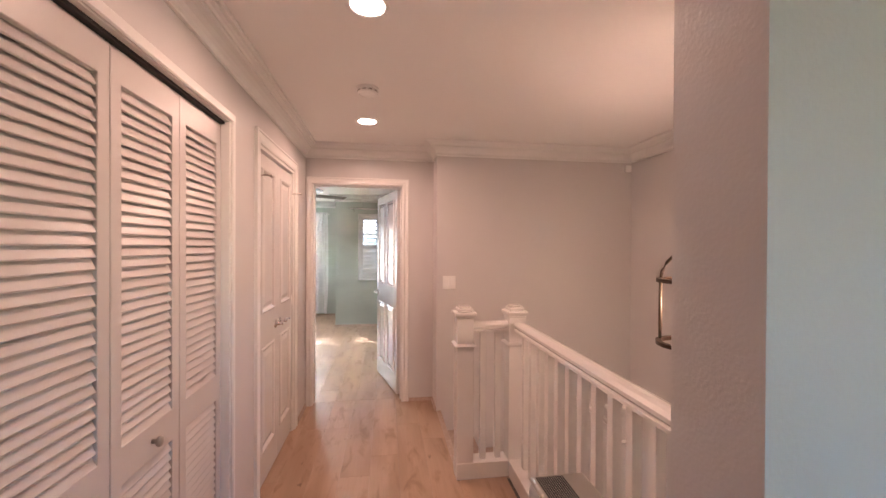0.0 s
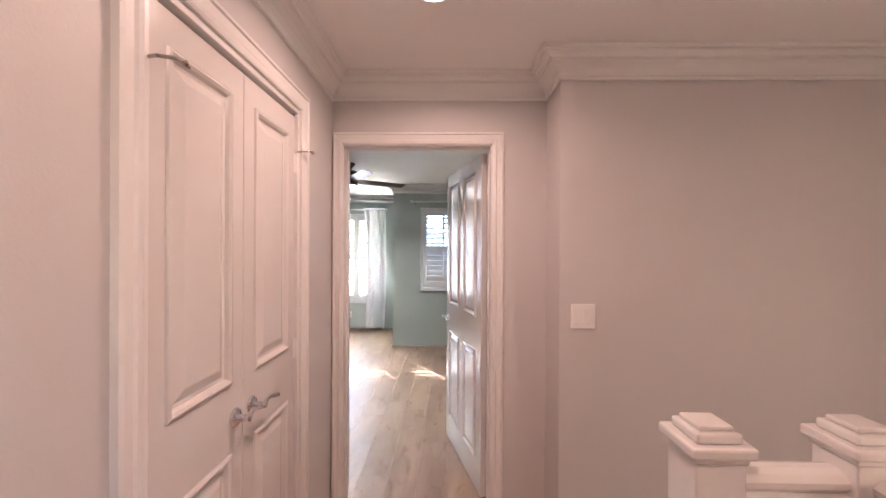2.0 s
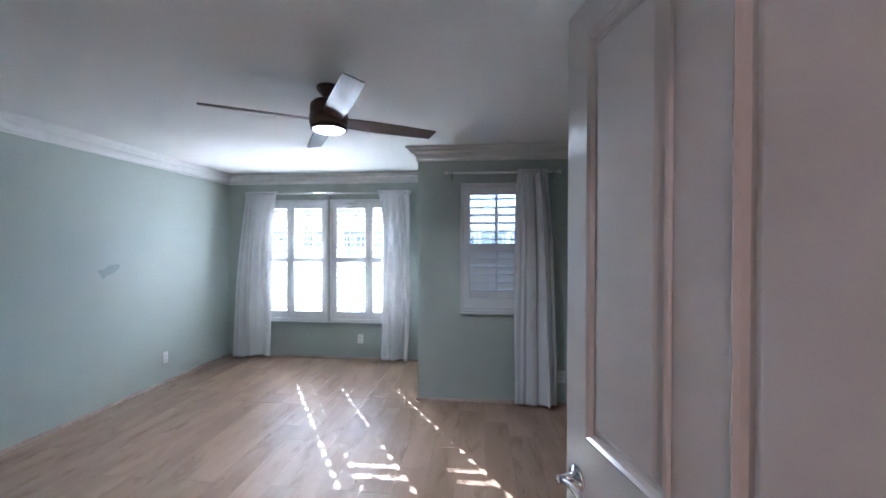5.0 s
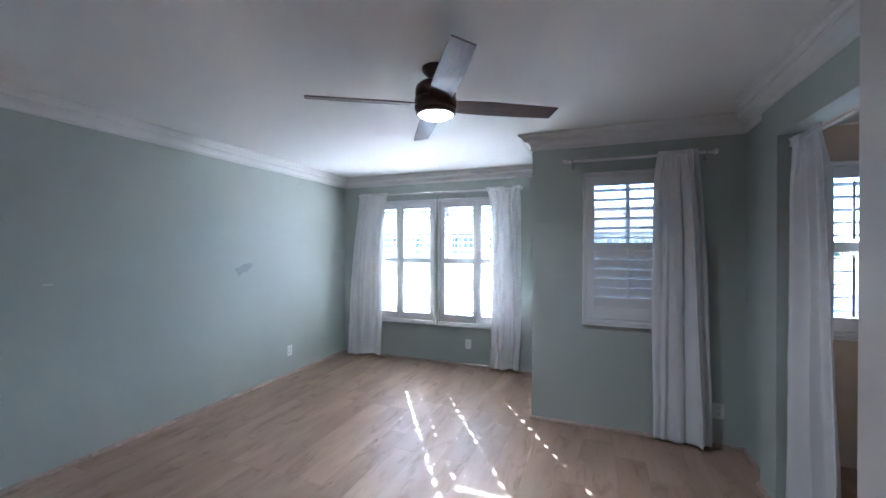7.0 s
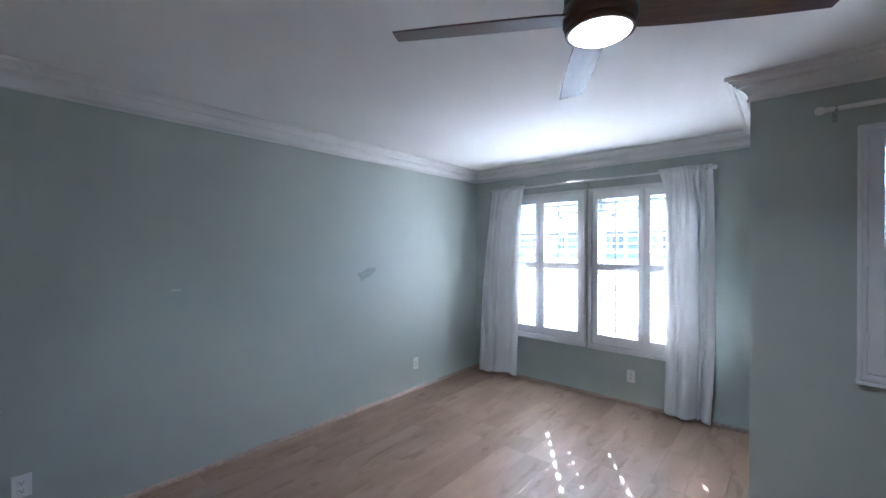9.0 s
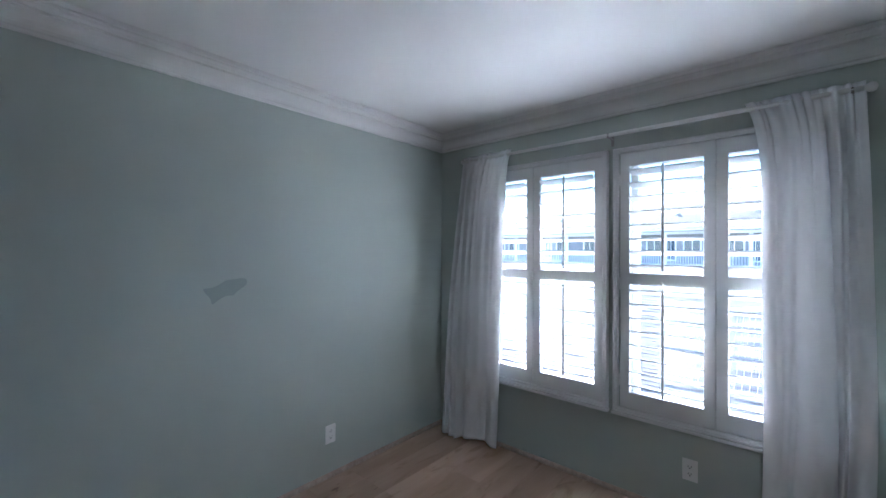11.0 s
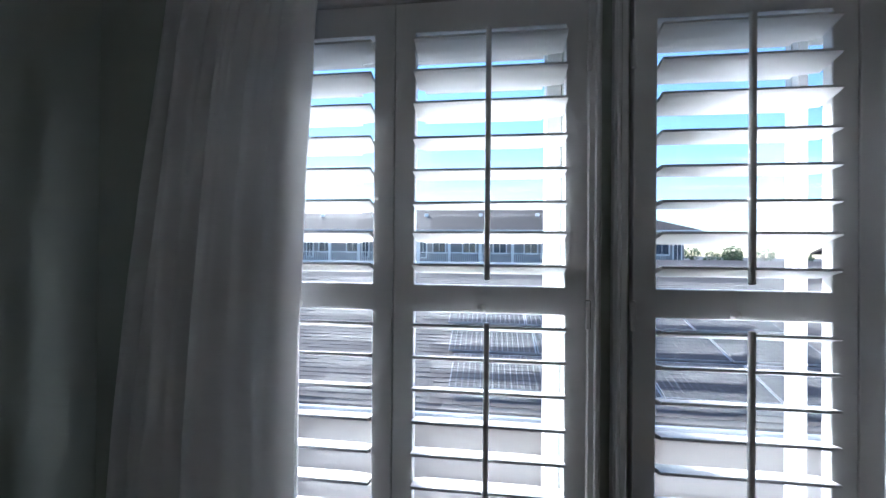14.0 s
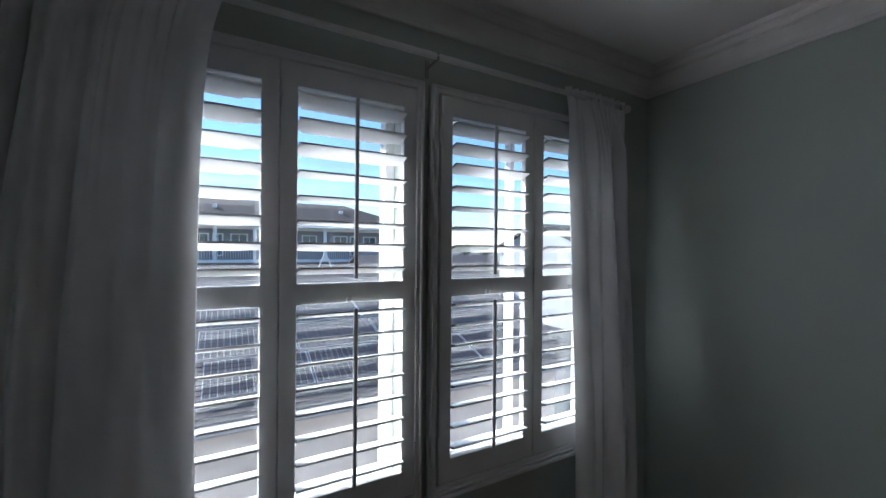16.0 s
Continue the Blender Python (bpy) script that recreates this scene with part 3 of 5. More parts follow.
def shutter(x0, x1, z0, z1, y, panels, mid, tilts, label, rods=True, loose=None):
    """A framed plantation shutter: panels are (left, right); mid is the middle rail; tilts are degrees for the lower and the upper blades."""
    s = thing("plantation_shutter", ((x0 + x1) / 2, y, z0), label, "shutter", "plantation shutters")
    fw = 0.033
    ya, yb = y - 0.030, y
    part("shutter_frame", frame_bm(x0, x1, z0, z1, ya, yb, [(x0 + fw, x1 - fw, z0 + fw, z1 - fw)], "x", 0.004), SHUT, s)
    part("frame_bead", frame_bm(x0 + 0.004, x1 - 0.004, z0 + 0.004, z1 - 0.004, ya - 0.007, ya + 0.004, [(x0 + 0.016, x1 - 0.016, z0 + 0.016, z1 - 0.016)], "x", 0.003), SHUT, s)
    part("sill_ledge", box(x0 - 0.004, x1 + 0.004, ya - 0.012, yb, z0 - 0.018, z0, 0.003), SHUT, s)
    st, top, bot, half = 0.053, 0.078, 0.093, 0.034
    for k, (a, b) in enumerate(panels):
        a, b = a + 0.0012, b - 0.0012
        za, zb = z0 + fw + 0.003, z1 - fw - 0.003
        ya2, yb2 = y - 0.026, y + 0.002
        p = part("shutter_panel", frame_bm(a, b, za, zb, ya2, yb2, [(a + st, b - st, za + bot, mid - half), (a + st, b - st, mid + half, zb - top)]), SHUT, s)
        xm, length = (a + b) / 2, b - a - 2 * st - 0.0006
        for (lo, hi), tilt, upper in (((za + bot, mid - half), tilts[0], False), ((mid + half, zb - top), tilts[1], True)):
            n = max(3, round((hi - lo) / 0.0815))
            step = (hi - lo) / n
            for i in range(n):
                piece("louvre", louvre_mesh(length, 0.092, 0.034 if loose is not None else 0.0), p, (xm, y - 0.012, lo + (i + 0.5) * step), (radians(-(5 if loose == k and upper and i in (2, 3, 4) else tilt)), 0, 0))
            if rods:
                c, sn = math.cos(radians(tilt)), math.sin(radians(tilt))
                yr, zo = y - 0.012 - 0.0445 * c - 0.008, 0.0445 * sn
                r0, r1 = lo + 0.5 * step + zo - 0.035, hi - 0.5 * step + zo + 0.012
                r0 = max(r0, lo + 0.012)
                part("tilt_rod", box(xm - 0.008, xm + 0.006, yr - 0.006, yr + 0.006, r0, r1, 0.004, 2), SHUT, p)
        part("magnet_catch", lathe([(0.001, -0.010), (0.009, -0.009), (0.011, 0.0), (0.009, 0.008), (0.001, 0.009)], (xm - 0.014, ya2 - 0.003, mid - half + 0.012), "Y", 12), PLASTIC, p, smooth=True)
        if k == 0 and len(panels) > 1:
            part("astragal", box(b - 0.012, b + 0.014, yb2 + 0.001, yb2 + 0.007, za, zb, 0.002), SHUT, p)
        hx = (a - 0.001) if (k == 0) else (b + 0.001)
        for hz in (za + 0.16, mid - 0.03, zb - 0.16):
            part("hinge", merge(box(hx - 0.006, hx + 0.006, ya - 0.004, ya + 0.004, hz - 0.035, hz + 0.035, 0.002)), SHUT, s)
    return s


LBL = "white plantation shutter with tilted blades, in the window"
shutter(-1.039, -0.020, 0.497, 2.085, BN, ((-1.006, -0.528), (-0.528, -0.05)), 1.299, (15, 15), LBL, loose=1)
shutter(0.008, 1.040, 0.497, 2.085, BN, ((0.051, 0.529), (0.529, 1.007)), 1.299, (15, 15), LBL, loose=0)
shutter(1.778, 2.456, 0.862, 2.078, BUMP_Y, ((1.811, 2.423),), 1.475, (69, 8), "white plantation shutter, upper blades open and lower closed")
shutter(3.245, 4.00, 0.875, 2.05, BUMP_Y, ((3.278, 3.622), (3.622, 3.967)), 1.475, (8, 8), "white plantation shutter in the adjoining room")


# ---- curtains and rods ----
def curtain(name, top, bottom, z0, z1, y, folds, label, depth=0.035, seed=1, along="x", lean=0.0, inner=1):
    """Gathered cloth from a rod: top and bottom are (from, to) along the wall."""
    rnd = random.Random(seed)
    bm = bmesh.new()
    nu, nv = 170, 80
    ph = [rnd.uniform(0, 6.3) for _ in range(6)]
    outer = (lambda e: 1 - e) if inner == 0 else (lambda e: e)
    creases = [(outer(e + rnd.uniform(-0.04, 0.04)), rnd.uniform(-0.10, 0.10), wd * rnd.uniform(0.85, 1.2), am) for e, wd, am in ((0.13, 0.040, 0.042), (0.26, 0.024, -0.050), (0.38, 0.035, 0.036), (0.70, 0.050, -0.024))]
    pinch = [(rnd.uniform(0.05, 0.95), rnd.uniform(0.006, 0.014), rnd.uniform(0.05, 0.22)) for _ in range(9)]
    rows = []
    for j in range(nv + 1):
        v = j / nv
        z = z1 - v * (z1 - z0)
        lin, quick = v ** 0.8, 1 - math.exp(-v / 0.07)
        ea, eb = (quick, lin) if inner == 0 else (lin, quick)
        a, b = top[0] + (bottom[0] - top[0]) * ea, top[1] + (bottom[1] - top[1]) * eb
        if inner == 0:
            b += 0.02 * math.sin(math.pi * v)
        else:
            a -= 0.02 * math.sin(math.pi * v)
        row = []
        for i in range(nu + 1):
            u = i / nu
            soft = min(1.0, v / 0.10)
            big = 0.65 * math.sin(2 * math.pi * folds * 0.42 * u + ph[2] + 0.5 * v) + 0.45 * math.sin(2 * math.pi * folds * 0.85 * u + ph[3] - 0.9 * v)
            off = depth * (0.25 + 0.75 * soft) * (0.55 + 0.45 * v) * big
            off += 0.007 * math.sin(2 * math.pi * folds * 3.1 * u + ph[4]) * math.exp(-v / 0.06)
            for cr, dr, wd, am in creases:
                k = (u - cr - dr * v) / wd
                off += am * math.exp(-k * k) * min(1.0, v / 0.12) * (1 - 0.25 * v) * (1 + 0.25 * math.sin(7 * v + 9 * cr))
            for cr, am, reach in pinch:
                k = (u - cr) / 0.014
                off += am * math.exp(-k * k) * math.exp(-v / reach)
            off -= lean * v ** 0.9
            # the hem beside the glass rolls back towards the window
            edge = u if inner == 0 else 1 - u
            off += 0.055 * max(0.0, 1 - edge / (0.10 + 0.10 * v)) ** 1.6 * min(1.0, v / 0.15)
            if 0.952 < v < 0.975:
                off -= 0.003
            ripple = 0.003 * noise.noise((u * 5, v * 9, seed * 3.0)) + 0.0016 * noise.noise((u * 14, v * 22, seed * 5.0))
            zz = z - (0.012 * math.sin(5.5 * u + ph[5]) if j == nv else 0.0)
            x = a + (b - a) * u + 0.006 * math.sin(9 * v + ph[5]) * v
            row.append(bm.verts.new((x, y + off + ripple, zz) if along == "x" else (y + off + ripple, x, zz)))
        rows.append(row)
    for r0, r1 in zip(rows, rows[1:]):
        for i in range(nu):
            bm.faces.new((r0[i], r0[i + 1], r1[i + 1], r1[i]))
    base = ((bottom[0] + bottom[1]) / 2, y, z0) if along == "x" else (y, (bottom[0] + bottom[1]) / 2, z0)
    c = thing(name, base, label, "curtain", "white curtains")
    cl = part("cloth", bm, CLOTH, c, smooth=True)
    so = cl.modifiers.new("thickness", "SOLIDIFY")
    so.thickness = 0.003
    return c


def curtain_rod(x0, x1, y, wall_y, z, label, brackets, r=0.0115):
    c = thing("curtain_rod", ((x0 + x1) / 2, y, z), label, "curtain rod")
    part("rod", lathe([(r, 0), (r, x1 - x0)], (x0, y, z), "X", 16), TRIM, c, smooth=True)
    for x, s in ((x0, -1), (x1, 1)):
        part("finial", lathe([(0.006, -0.004 * s), (0.010, 0.0), (0.011, 0.004 * s), (0.017, 0.010 * s), (0.021, 0.020 * s), (0.021, 0.026 * s), (0.016, 0.036 * s), (0.003, 0.041 * s)], (x, y, z), "X", 20), TRIM, c, "white ball finial", True)
    for x in brackets:
        part("bracket", merge(box(x - 0.005, x + 0.005, y, wall_y, z - 0.016, z - 0.008, 0.002), box(x - 0.009, x + 0.009, wall_y - 0.004, wall_y, z - 0.05, z + 0.02, 0.002), box(x - 0.005, x + 0.005, y - 0.011, y - 0.006, z - 0.016, z + 0.010, 0.001)), GREYP, c, "small metal bracket")


ROD_Y = BN - 0.085
curtain_rod(-1.085, 1.055, ROD_Y, BN, 2.158, "thin white curtain rod over the double window", (-1.05, 0.0, 1.02))
curtain_rod(1.665, 2.66, BUMP_Y - 0.07, BUMP_Y, 2.165, "thin white curtain rod with ball ends", (1.70, 2.63))
curtain("curtain", (-1.095, -0.672), (-1.255, -0.745), 0.055, 2.19, ROD_Y, 2.8, "long white curtain drawn aside beside the window", 0.050, 3, lean=0.085)
curtain("curtain", (0.650, 1.06), (0.722, 1.068), 0.060, 2.19, ROD_Y, 2.8, "long white curtain drawn aside by the wall corner", 0.050, 8, lean=0.10, inner=0)
curtain("curtain", (2.312, 2.570), (2.285, 2.660), 0.02, 2.195, BUMP_Y - 0.072, 2.6, "long white curtain half over the small window", 0.042, 5, inner=0)
curtain("curtain", (7.14, 7.455), (7.03, 7.45), 0.02, 2.075, JOG_X + 0.055, 2, "long white curtain tied back in the opening", 0.04, 11, "y")
tr = thing("tension_rod", (JOG_X + 0.06, OP0, 2.04), "thin white tension rod across the opening", "curtain rod")
part("rod", lathe([(0.008, 0), (0.008, OP1 - OP0)], (JOG_X + 0.06, OP0, 2.04), "Y", 14), TRIM, tr, smooth=True)


# ---- doors ----
def raised_panel(x0, x1, z0, z1, y, s, k=1.0):
    """A moulded panel on a door face at y that looks along s: a sunk groove with a raised field, as one ring mesh."""
    bm = bmesh.new()
    rings = []
    for inset, d in ((0.0, 0.0), (0.004, 0.006), (0.012, 0.009), (0.020, 0.003), (0.026, -0.007), (0.036, -0.008), (0.062, 0.002), (0.066, 0.003)):
        inset *= k
        rings.append([bm.verts.new((x, y + s * d, z)) for x, z in ((x0 + inset, z0 + inset), (x1 - inset, z0 + inset), (x1 - inset, z1 - inset), (x0 + inset, z1 - inset))])
    for a, b in zip(rings, rings[1:]):
        for j in range(4):
            q = (j + 1) % 4
            bm.faces.new((a[j], a[q], b[q], b[j]))
    bm.faces.new(rings[-1])
    bmesh.ops.recalc_face_normals(bm, faces=bm.faces)
    if sum(f.normal.y * s for f in bm.faces) < 0:
        bmesh.ops.reverse_faces(bm, faces=bm.faces)
    return bm


def leaf_bm(x0, x1, z0, z1, ya, yb, cells):
    """A door leaf with sunk cells for its panels: stiles and rails in one piece with a thin core behind."""
    core = box(x0 + 0.02, x1 - 0.02, (ya + yb) / 2 - 0.005, (ya + yb) / 2 + 0.005, z0 + 0.02, z1 - 0.02)
    return merge(frame_bm(x0, x1, z0, z1, ya, yb, cells, "x", 0.0015), core)


def lever(x, z, y, s, way):
    """A chrome lever on a round rose; s is the way the face looks, way the side that the lever points to."""
    rose = lathe([(0.001, 0.0), (0.029, 0.0), (0.031, s * 0.004), (0.026, s * 0.010), (0.012, s * 0.014), (0.010, s * 0.045), (0.011, s * 0.052), (0.001, s * 0.054)], (x, y, z), "Y", 24)
    pts = [(x + way * t, y + s * (0.046 - 0.010 * math.sin(t * 26)), z + 0.006 * math.sin(t * 40)) for t in (0.0, 0.02, 0.04, 0.06, 0.08, 0.10, 0.112)]
    return merge(rose, tube(pts, 0.0075, 10))


def door_cells(w, z_mid=(0.853, 1.06), x_split=True, top=1.955, bot=0.20):
    st = 0.098 if x_split else 0.066
    if x_split:
        c = w / 2
        cols = ((st, c - 0.054), (c + 0.054, w - st))
    else:
        cols = ((st, w - st),)
    return [(a, b, lo, hi) for a, b in cols for lo, hi in ((bot, z_mid[0]), (z_mid[1], top))]


def panel_door(name, w, h, label, split, handle_x, way, kind="structure", both=True, stop=False):
    """A white moulded door, hinged at its local x = 0, lying along x, its front at local y = 0 looking along -y."""
    d = tagged(thing(name, (0, 0, 0), label, "door"), kind=kind)
    cells = door_cells(w, x_split=split)
    th = 0.035
    part("leaf", leaf_bm(0, w, 0.012, h, 0, th, cells), GLOSS, d)
    for c in cells:
        part("door_panel", raised_panel(*c, 0.0, -1, 0.65 if split else 1.0), GLOSS, d)
        if both:
            part("door_panel", raised_panel(*c, th, 1, 0.65 if split else 1.0), GLOSS, d)
    part("door_handle", lever(handle_x, 0.952, 0.0, -1, way), CHROME, d, "chrome lever handle", True)
    if both:
        part("door_handle", lever(handle_x, 0.952, th, 1, way), CHROME, d, "chrome lever handle", True)
    for hz in (0.22, 1.05, 1.84):
        part("hinge", merge(lathe([(0.006, -0.045), (0.006, 0.045)], (-0.006, -0.006, hz), "Z", 10), box(-0.012, 0.012, -0.004, 0.001, hz - 0.04, hz + 0.04, 0.001)), TRIM, d)
    if stop:
        part("hinge_stop", merge(tube([(-0.006, -0.006, 1.89), (-0.004, -0.03, 1.895), (0.02, -0.055, 1.90), (0.045, -0.06, 1.90)], 0.0045, 8), lathe([(0.001, 0), (0.008, 0.0), (0.008, 0.012), (0.001, 0.012)], (0.045, -0.06, 1.90), "X", 10)), NICKEL, d, "hinge pin door stop")
    return d


dw = DOOR1 - DOOR0 - 0.040
entry = panel_door("door_1", dw, 2.040, "white moulded bedroom door standing open", True, dw - 0.06, -1)
# hinged on the far jamb, swung into the bedroom
entry.matrix_basis = pose(DOOR1 - 0.024, BS + 0.022, 0) @ pose(0, 0, 0, 0, 0, 90 + 14.7)
lw = (LN1 - LN0 - 0.042) / 2
left = panel_door("door_2", lw - 0.002, 2.040, "white moulded linen closet door, closed", False, lw - 0.05, 1, both=False, stop=True)
left.matrix_basis = pose(HX - 0.012, LN0 + 0.020, 0, 0, 0, 90)
# the second leaf is mirrored: its own build with the hinge at the other end
right = tagged(thing("door_3", (0, 0, 0), "white moulded linen closet door, closed", "door"), kind="structure")
w = lw - 0.002
cells = [(w - b, w - a, lo, hi) for a, b, lo, hi in door_cells(w, x_split=False)]
part("leaf", leaf_bm(0, w, 0.012, 2.040, 0, 0.035, cells), GLOSS, right)
for c in cells:
    part("door_panel", raised_panel(*c, 0.0, -1), GLOSS, right)
part("door_handle", lever(0.05, 0.952, 0.0, -1, 1), CHROME, right, "chrome lever handle", True)
for hz in (0.22, 1.05, 1.84):
    part("hinge", merge(lathe([(0.006, -0.045), (0.006, 0.045)], (w + 0.006, -0.006, hz), "Z", 10), box(w - 0.012, w + 0.012, -0.004, 0.001, hz - 0.04, hz + 0.04, 0.001)), TRIM, right)
part("hinge_stop", merge(tube([(w + 0.006, -0.006, 1.89), (w + 0.01, -0.03, 1.895), (w + 0.03, -0.055, 1.90), (w + 0.05, -0.06, 1.90)], 0.0045, 8), lathe([(0.001, 0), (0.008, 0.0), (0.008, 0.012), (0.001, 0.012)], (w + 0.05, -0.06, 1.90), "X", 10)), NICKEL, right, "hinge pin door stop")
right.matrix_basis = pose(HX - 0.012, LN0 + 0.020 + lw + 0.002, 0, 0, 0, 90)

# ---- louvred bifold closet ----
BF_N = 4
bw = (CL1 - CL0 - 0.04) / BF_N
slat = bmesh.new()
sl = bw - 2 * 0.048
add_box(slat, -0.0035, 0.0035, -sl / 2, sl / 2, -0.0215, 0.0215)
bmesh.ops.bevel(slat, geom=list(slat.edges), offset=0.002, segments=1, affect="EDGES")
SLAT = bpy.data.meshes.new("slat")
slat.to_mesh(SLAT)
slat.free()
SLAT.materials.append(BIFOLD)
BFX = HX - 0.035
for k in range(BF_N):
    y0 = CL0 + 0.02 + k * bw + 0.0015
    y1 = y0 + bw - 0.003
    d = tagged(thing("bifold_door", (BFX, (y0 + y1) / 2, 0.01), "white louvred bifold closet door, closed", "door", "louvred closet doors"), kind="structure")
    st = 0.048
    zt = CL_H - 0.022
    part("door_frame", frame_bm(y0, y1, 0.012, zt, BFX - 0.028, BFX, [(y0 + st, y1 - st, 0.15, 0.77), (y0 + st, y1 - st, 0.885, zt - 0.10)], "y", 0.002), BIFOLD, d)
    for lo, hi in ((0.15, 0.77), (0.885, zt - 0.10)):
        n = round((hi - lo) / 0.0335)
        for i in range(n):
            piece("slat", SLAT, d, (BFX - 0.014, (y0 + y1) / 2, lo + (i + 0.5) * (hi - lo) / n), (0, radians(-25), 0))
    if k in (0, 2):
        ky = y0 + 0.20
        part("knob", lathe([(0.001, 0.0), (0.008, 0.0), (0.007, 0.012), (0.016, 0.018), (0.018, 0.026), (0.013, 0.032), (0.001, 0.034)], (BFX, ky, 0.826), "X", 20), NICKEL, d, "round satin nickel knob", True)
structure("closet_track", box(HX - 0.075, HX - 0.02, CL0 + 0.02, CL1 - 0.02, CL_H - 0.018, CL_H - 0.004), DARKSLOT, "dark metal track over the bifold doors", "door track")


# ---- ceiling fan ----
FX, FY = 1.080, 6.668
fan = thing("ceiling_fan", (FX, FY, CEIL_Z), "brown four-bladed ceiling fan with a lit lamp", "ceiling fan")
part("canopy", lathe([(0.001, CEIL_Z), (0.072, CEIL_Z), (0.072, CEIL_Z - 0.012), (0.060, CEIL_Z - 0.030), (0.036, CEIL_Z - 0.055), (0.030, CEIL_Z - 0.085), (0.001, CEIL_Z - 0.085)], (FX, FY, 0), seg=40), FANM, fan, smooth=True)
part("motor_housing", lathe([(0.001, 2.345), (0.040, 2.345), (0.085, 2.335), (0.104, 2.318), (0.108, 2.300), (0.108, 2.262), (0.105, 2.258), (0.105, 2.252), (0.112, 2.248), (0.112, 2.205), (0.106, 2.190), (0.001, 2.190)], (FX, FY, 0), seg=48), FANM, fan, smooth=True)
part("lamp_rim", lathe([(0.092, 2.191), (0.106, 2.191), (0.104, 2.172), (0.094, 2.168), (0.092, 2.172), (0.092, 2.191)], (FX, FY, 0), seg=48), FANM, fan, smooth=True)
part("lamp_lens", lathe([(0.001, 2.180), (0.092, 2.180), (0.092, 2.170), (0.075, 2.160), (0.045, 2.154), (0.001, 2.152)], (FX, FY, 0), seg=48), FANLENS, fan, "lit frosted lamp lens", True)
disc_lamp("fan_lamp", FX, FY, 2.149, 0.085, FAN_W, (1.0, 0.95, 0.9))


def fan_blade():
    bm = bmesh.new()
    rings = []
    for r, half in ((0.085, 0.050), (0.16, 0.058), (0.30, 0.061), (0.49, 0.058), (0.62, 0.053), (0.662, 0.051)):
        skew = 0.010 if r > 0.65 else 0.0
        rings.append([bm.verts.new((s * half, r + (skew if s > 0 else 0), t)) for s, t in ((-1, -0.003), (1, -0.003), (1, 0.003), (-1, 0.003))])
    for a, b in zip(rings, rings[1:]):
        for j in range(4):
            q = (j + 1) % 4
            bm.faces.new((a[j], b[j], b[q], a[q]))
    bm.faces.new(rings[0])
    bm.faces.new(list(reversed(rings[-1])))
    bmesh.ops.recalc_face_normals(bm, faces=bm.faces)
    me = bpy.data.meshes.new("blade")
    bm.to_mesh(me)
    bm.free()
    me.materials.append(FANW)
    return me


BLADE = fan_blade()
for k in range(4):
    b = new("blade", BLADE)
    b.parent = fan
    b.matrix_basis = pose(0, 0, 2.222 - CEIL_Z, 0, 0, 31 - 90 + 90 * k) @ pose(0, 0, 0, 0, -13, 0)
    tagged(b, "glossy dark walnut fan blade")

# ---- hall lamps and small fixtures ----
for x, y in ((2.146, 3.726), (2.213, 2.275)):
    c = thing("recessed_light", (x, y, CEIL_Z), "round white recessed ceiling light, switched on", "ceiling light", "recessed lights")
    part("trim_ring", lathe([(0.066, CEIL_Z), (0.086, CEIL_Z), (0.085, CEIL_Z - 0.004), (0.072, CEIL_Z - 0.006), (0.066, CEIL_Z - 0.003), (0.066, CEIL_Z)], (x, y, 0), seg=40), PLASTIC, c, smooth=True)
    part("lens", lathe([(0.001, CEIL_Z - 0.0005), (0.066, CEIL_Z - 0.0005), (0.066, CEIL_Z - 0.003), (0.001, CEIL_Z - 0.004)], (x, y, 0), seg=40), LENS, c, "glowing frosted lens", True)
    disc_lamp("recessed_lamp", x, y, CEIL_Z - 0.008, 0.062, HALL_W, WARM, 160)
sd = thing("smoke_detector", (2.176, 3.10, CEIL_Z), "round white smoke detector on the ceiling", "smoke detector")
part("base", lathe([(0.001, CEIL_Z), (0.068, CEIL_Z), (0.068, CEIL_Z - 0.010), (0.001, CEIL_Z - 0.010)], (2.176, 3.10, 0), seg=36), PLASTIC, sd, smooth=False)
part("cover", lathe([(0.058, CEIL_Z - 0.010), (0.060, CEIL_Z - 0.030), (0.050, CEIL_Z - 0.038), (0.046, CEIL_Z - 0.034), (0.030, CEIL_Z - 0.036), (0.012, CEIL_Z - 0.040), (0.001, CEIL_Z - 0.040)], (2.176, 3.10, 0), seg=36), PLASTIC, sd)
for k in range(10):
    a = k * math.pi / 5
    part("vent_slot", turned(box(2.176 + 0.0585, 2.176 + 0.0605, 3.10 - 0.010, 3.10 + 0.010, CEIL_Z - 0.024, CEIL_Z - 0.018), math.degrees(a), "Z", (2.176, 3.10, 0)), GREYP, sd)
ms = thing("wall_sensor", (EX - 0.05, STAIR_Y1, 2.22), "small white alarm sensor in the wall corner", "sensor")
part("housing", box(EX - 0.085, EX - 0.025, STAIR_Y1 - 0.035, STAIR_Y1, 2.205, 2.265, 0.006, 2), PLASTIC, ms)


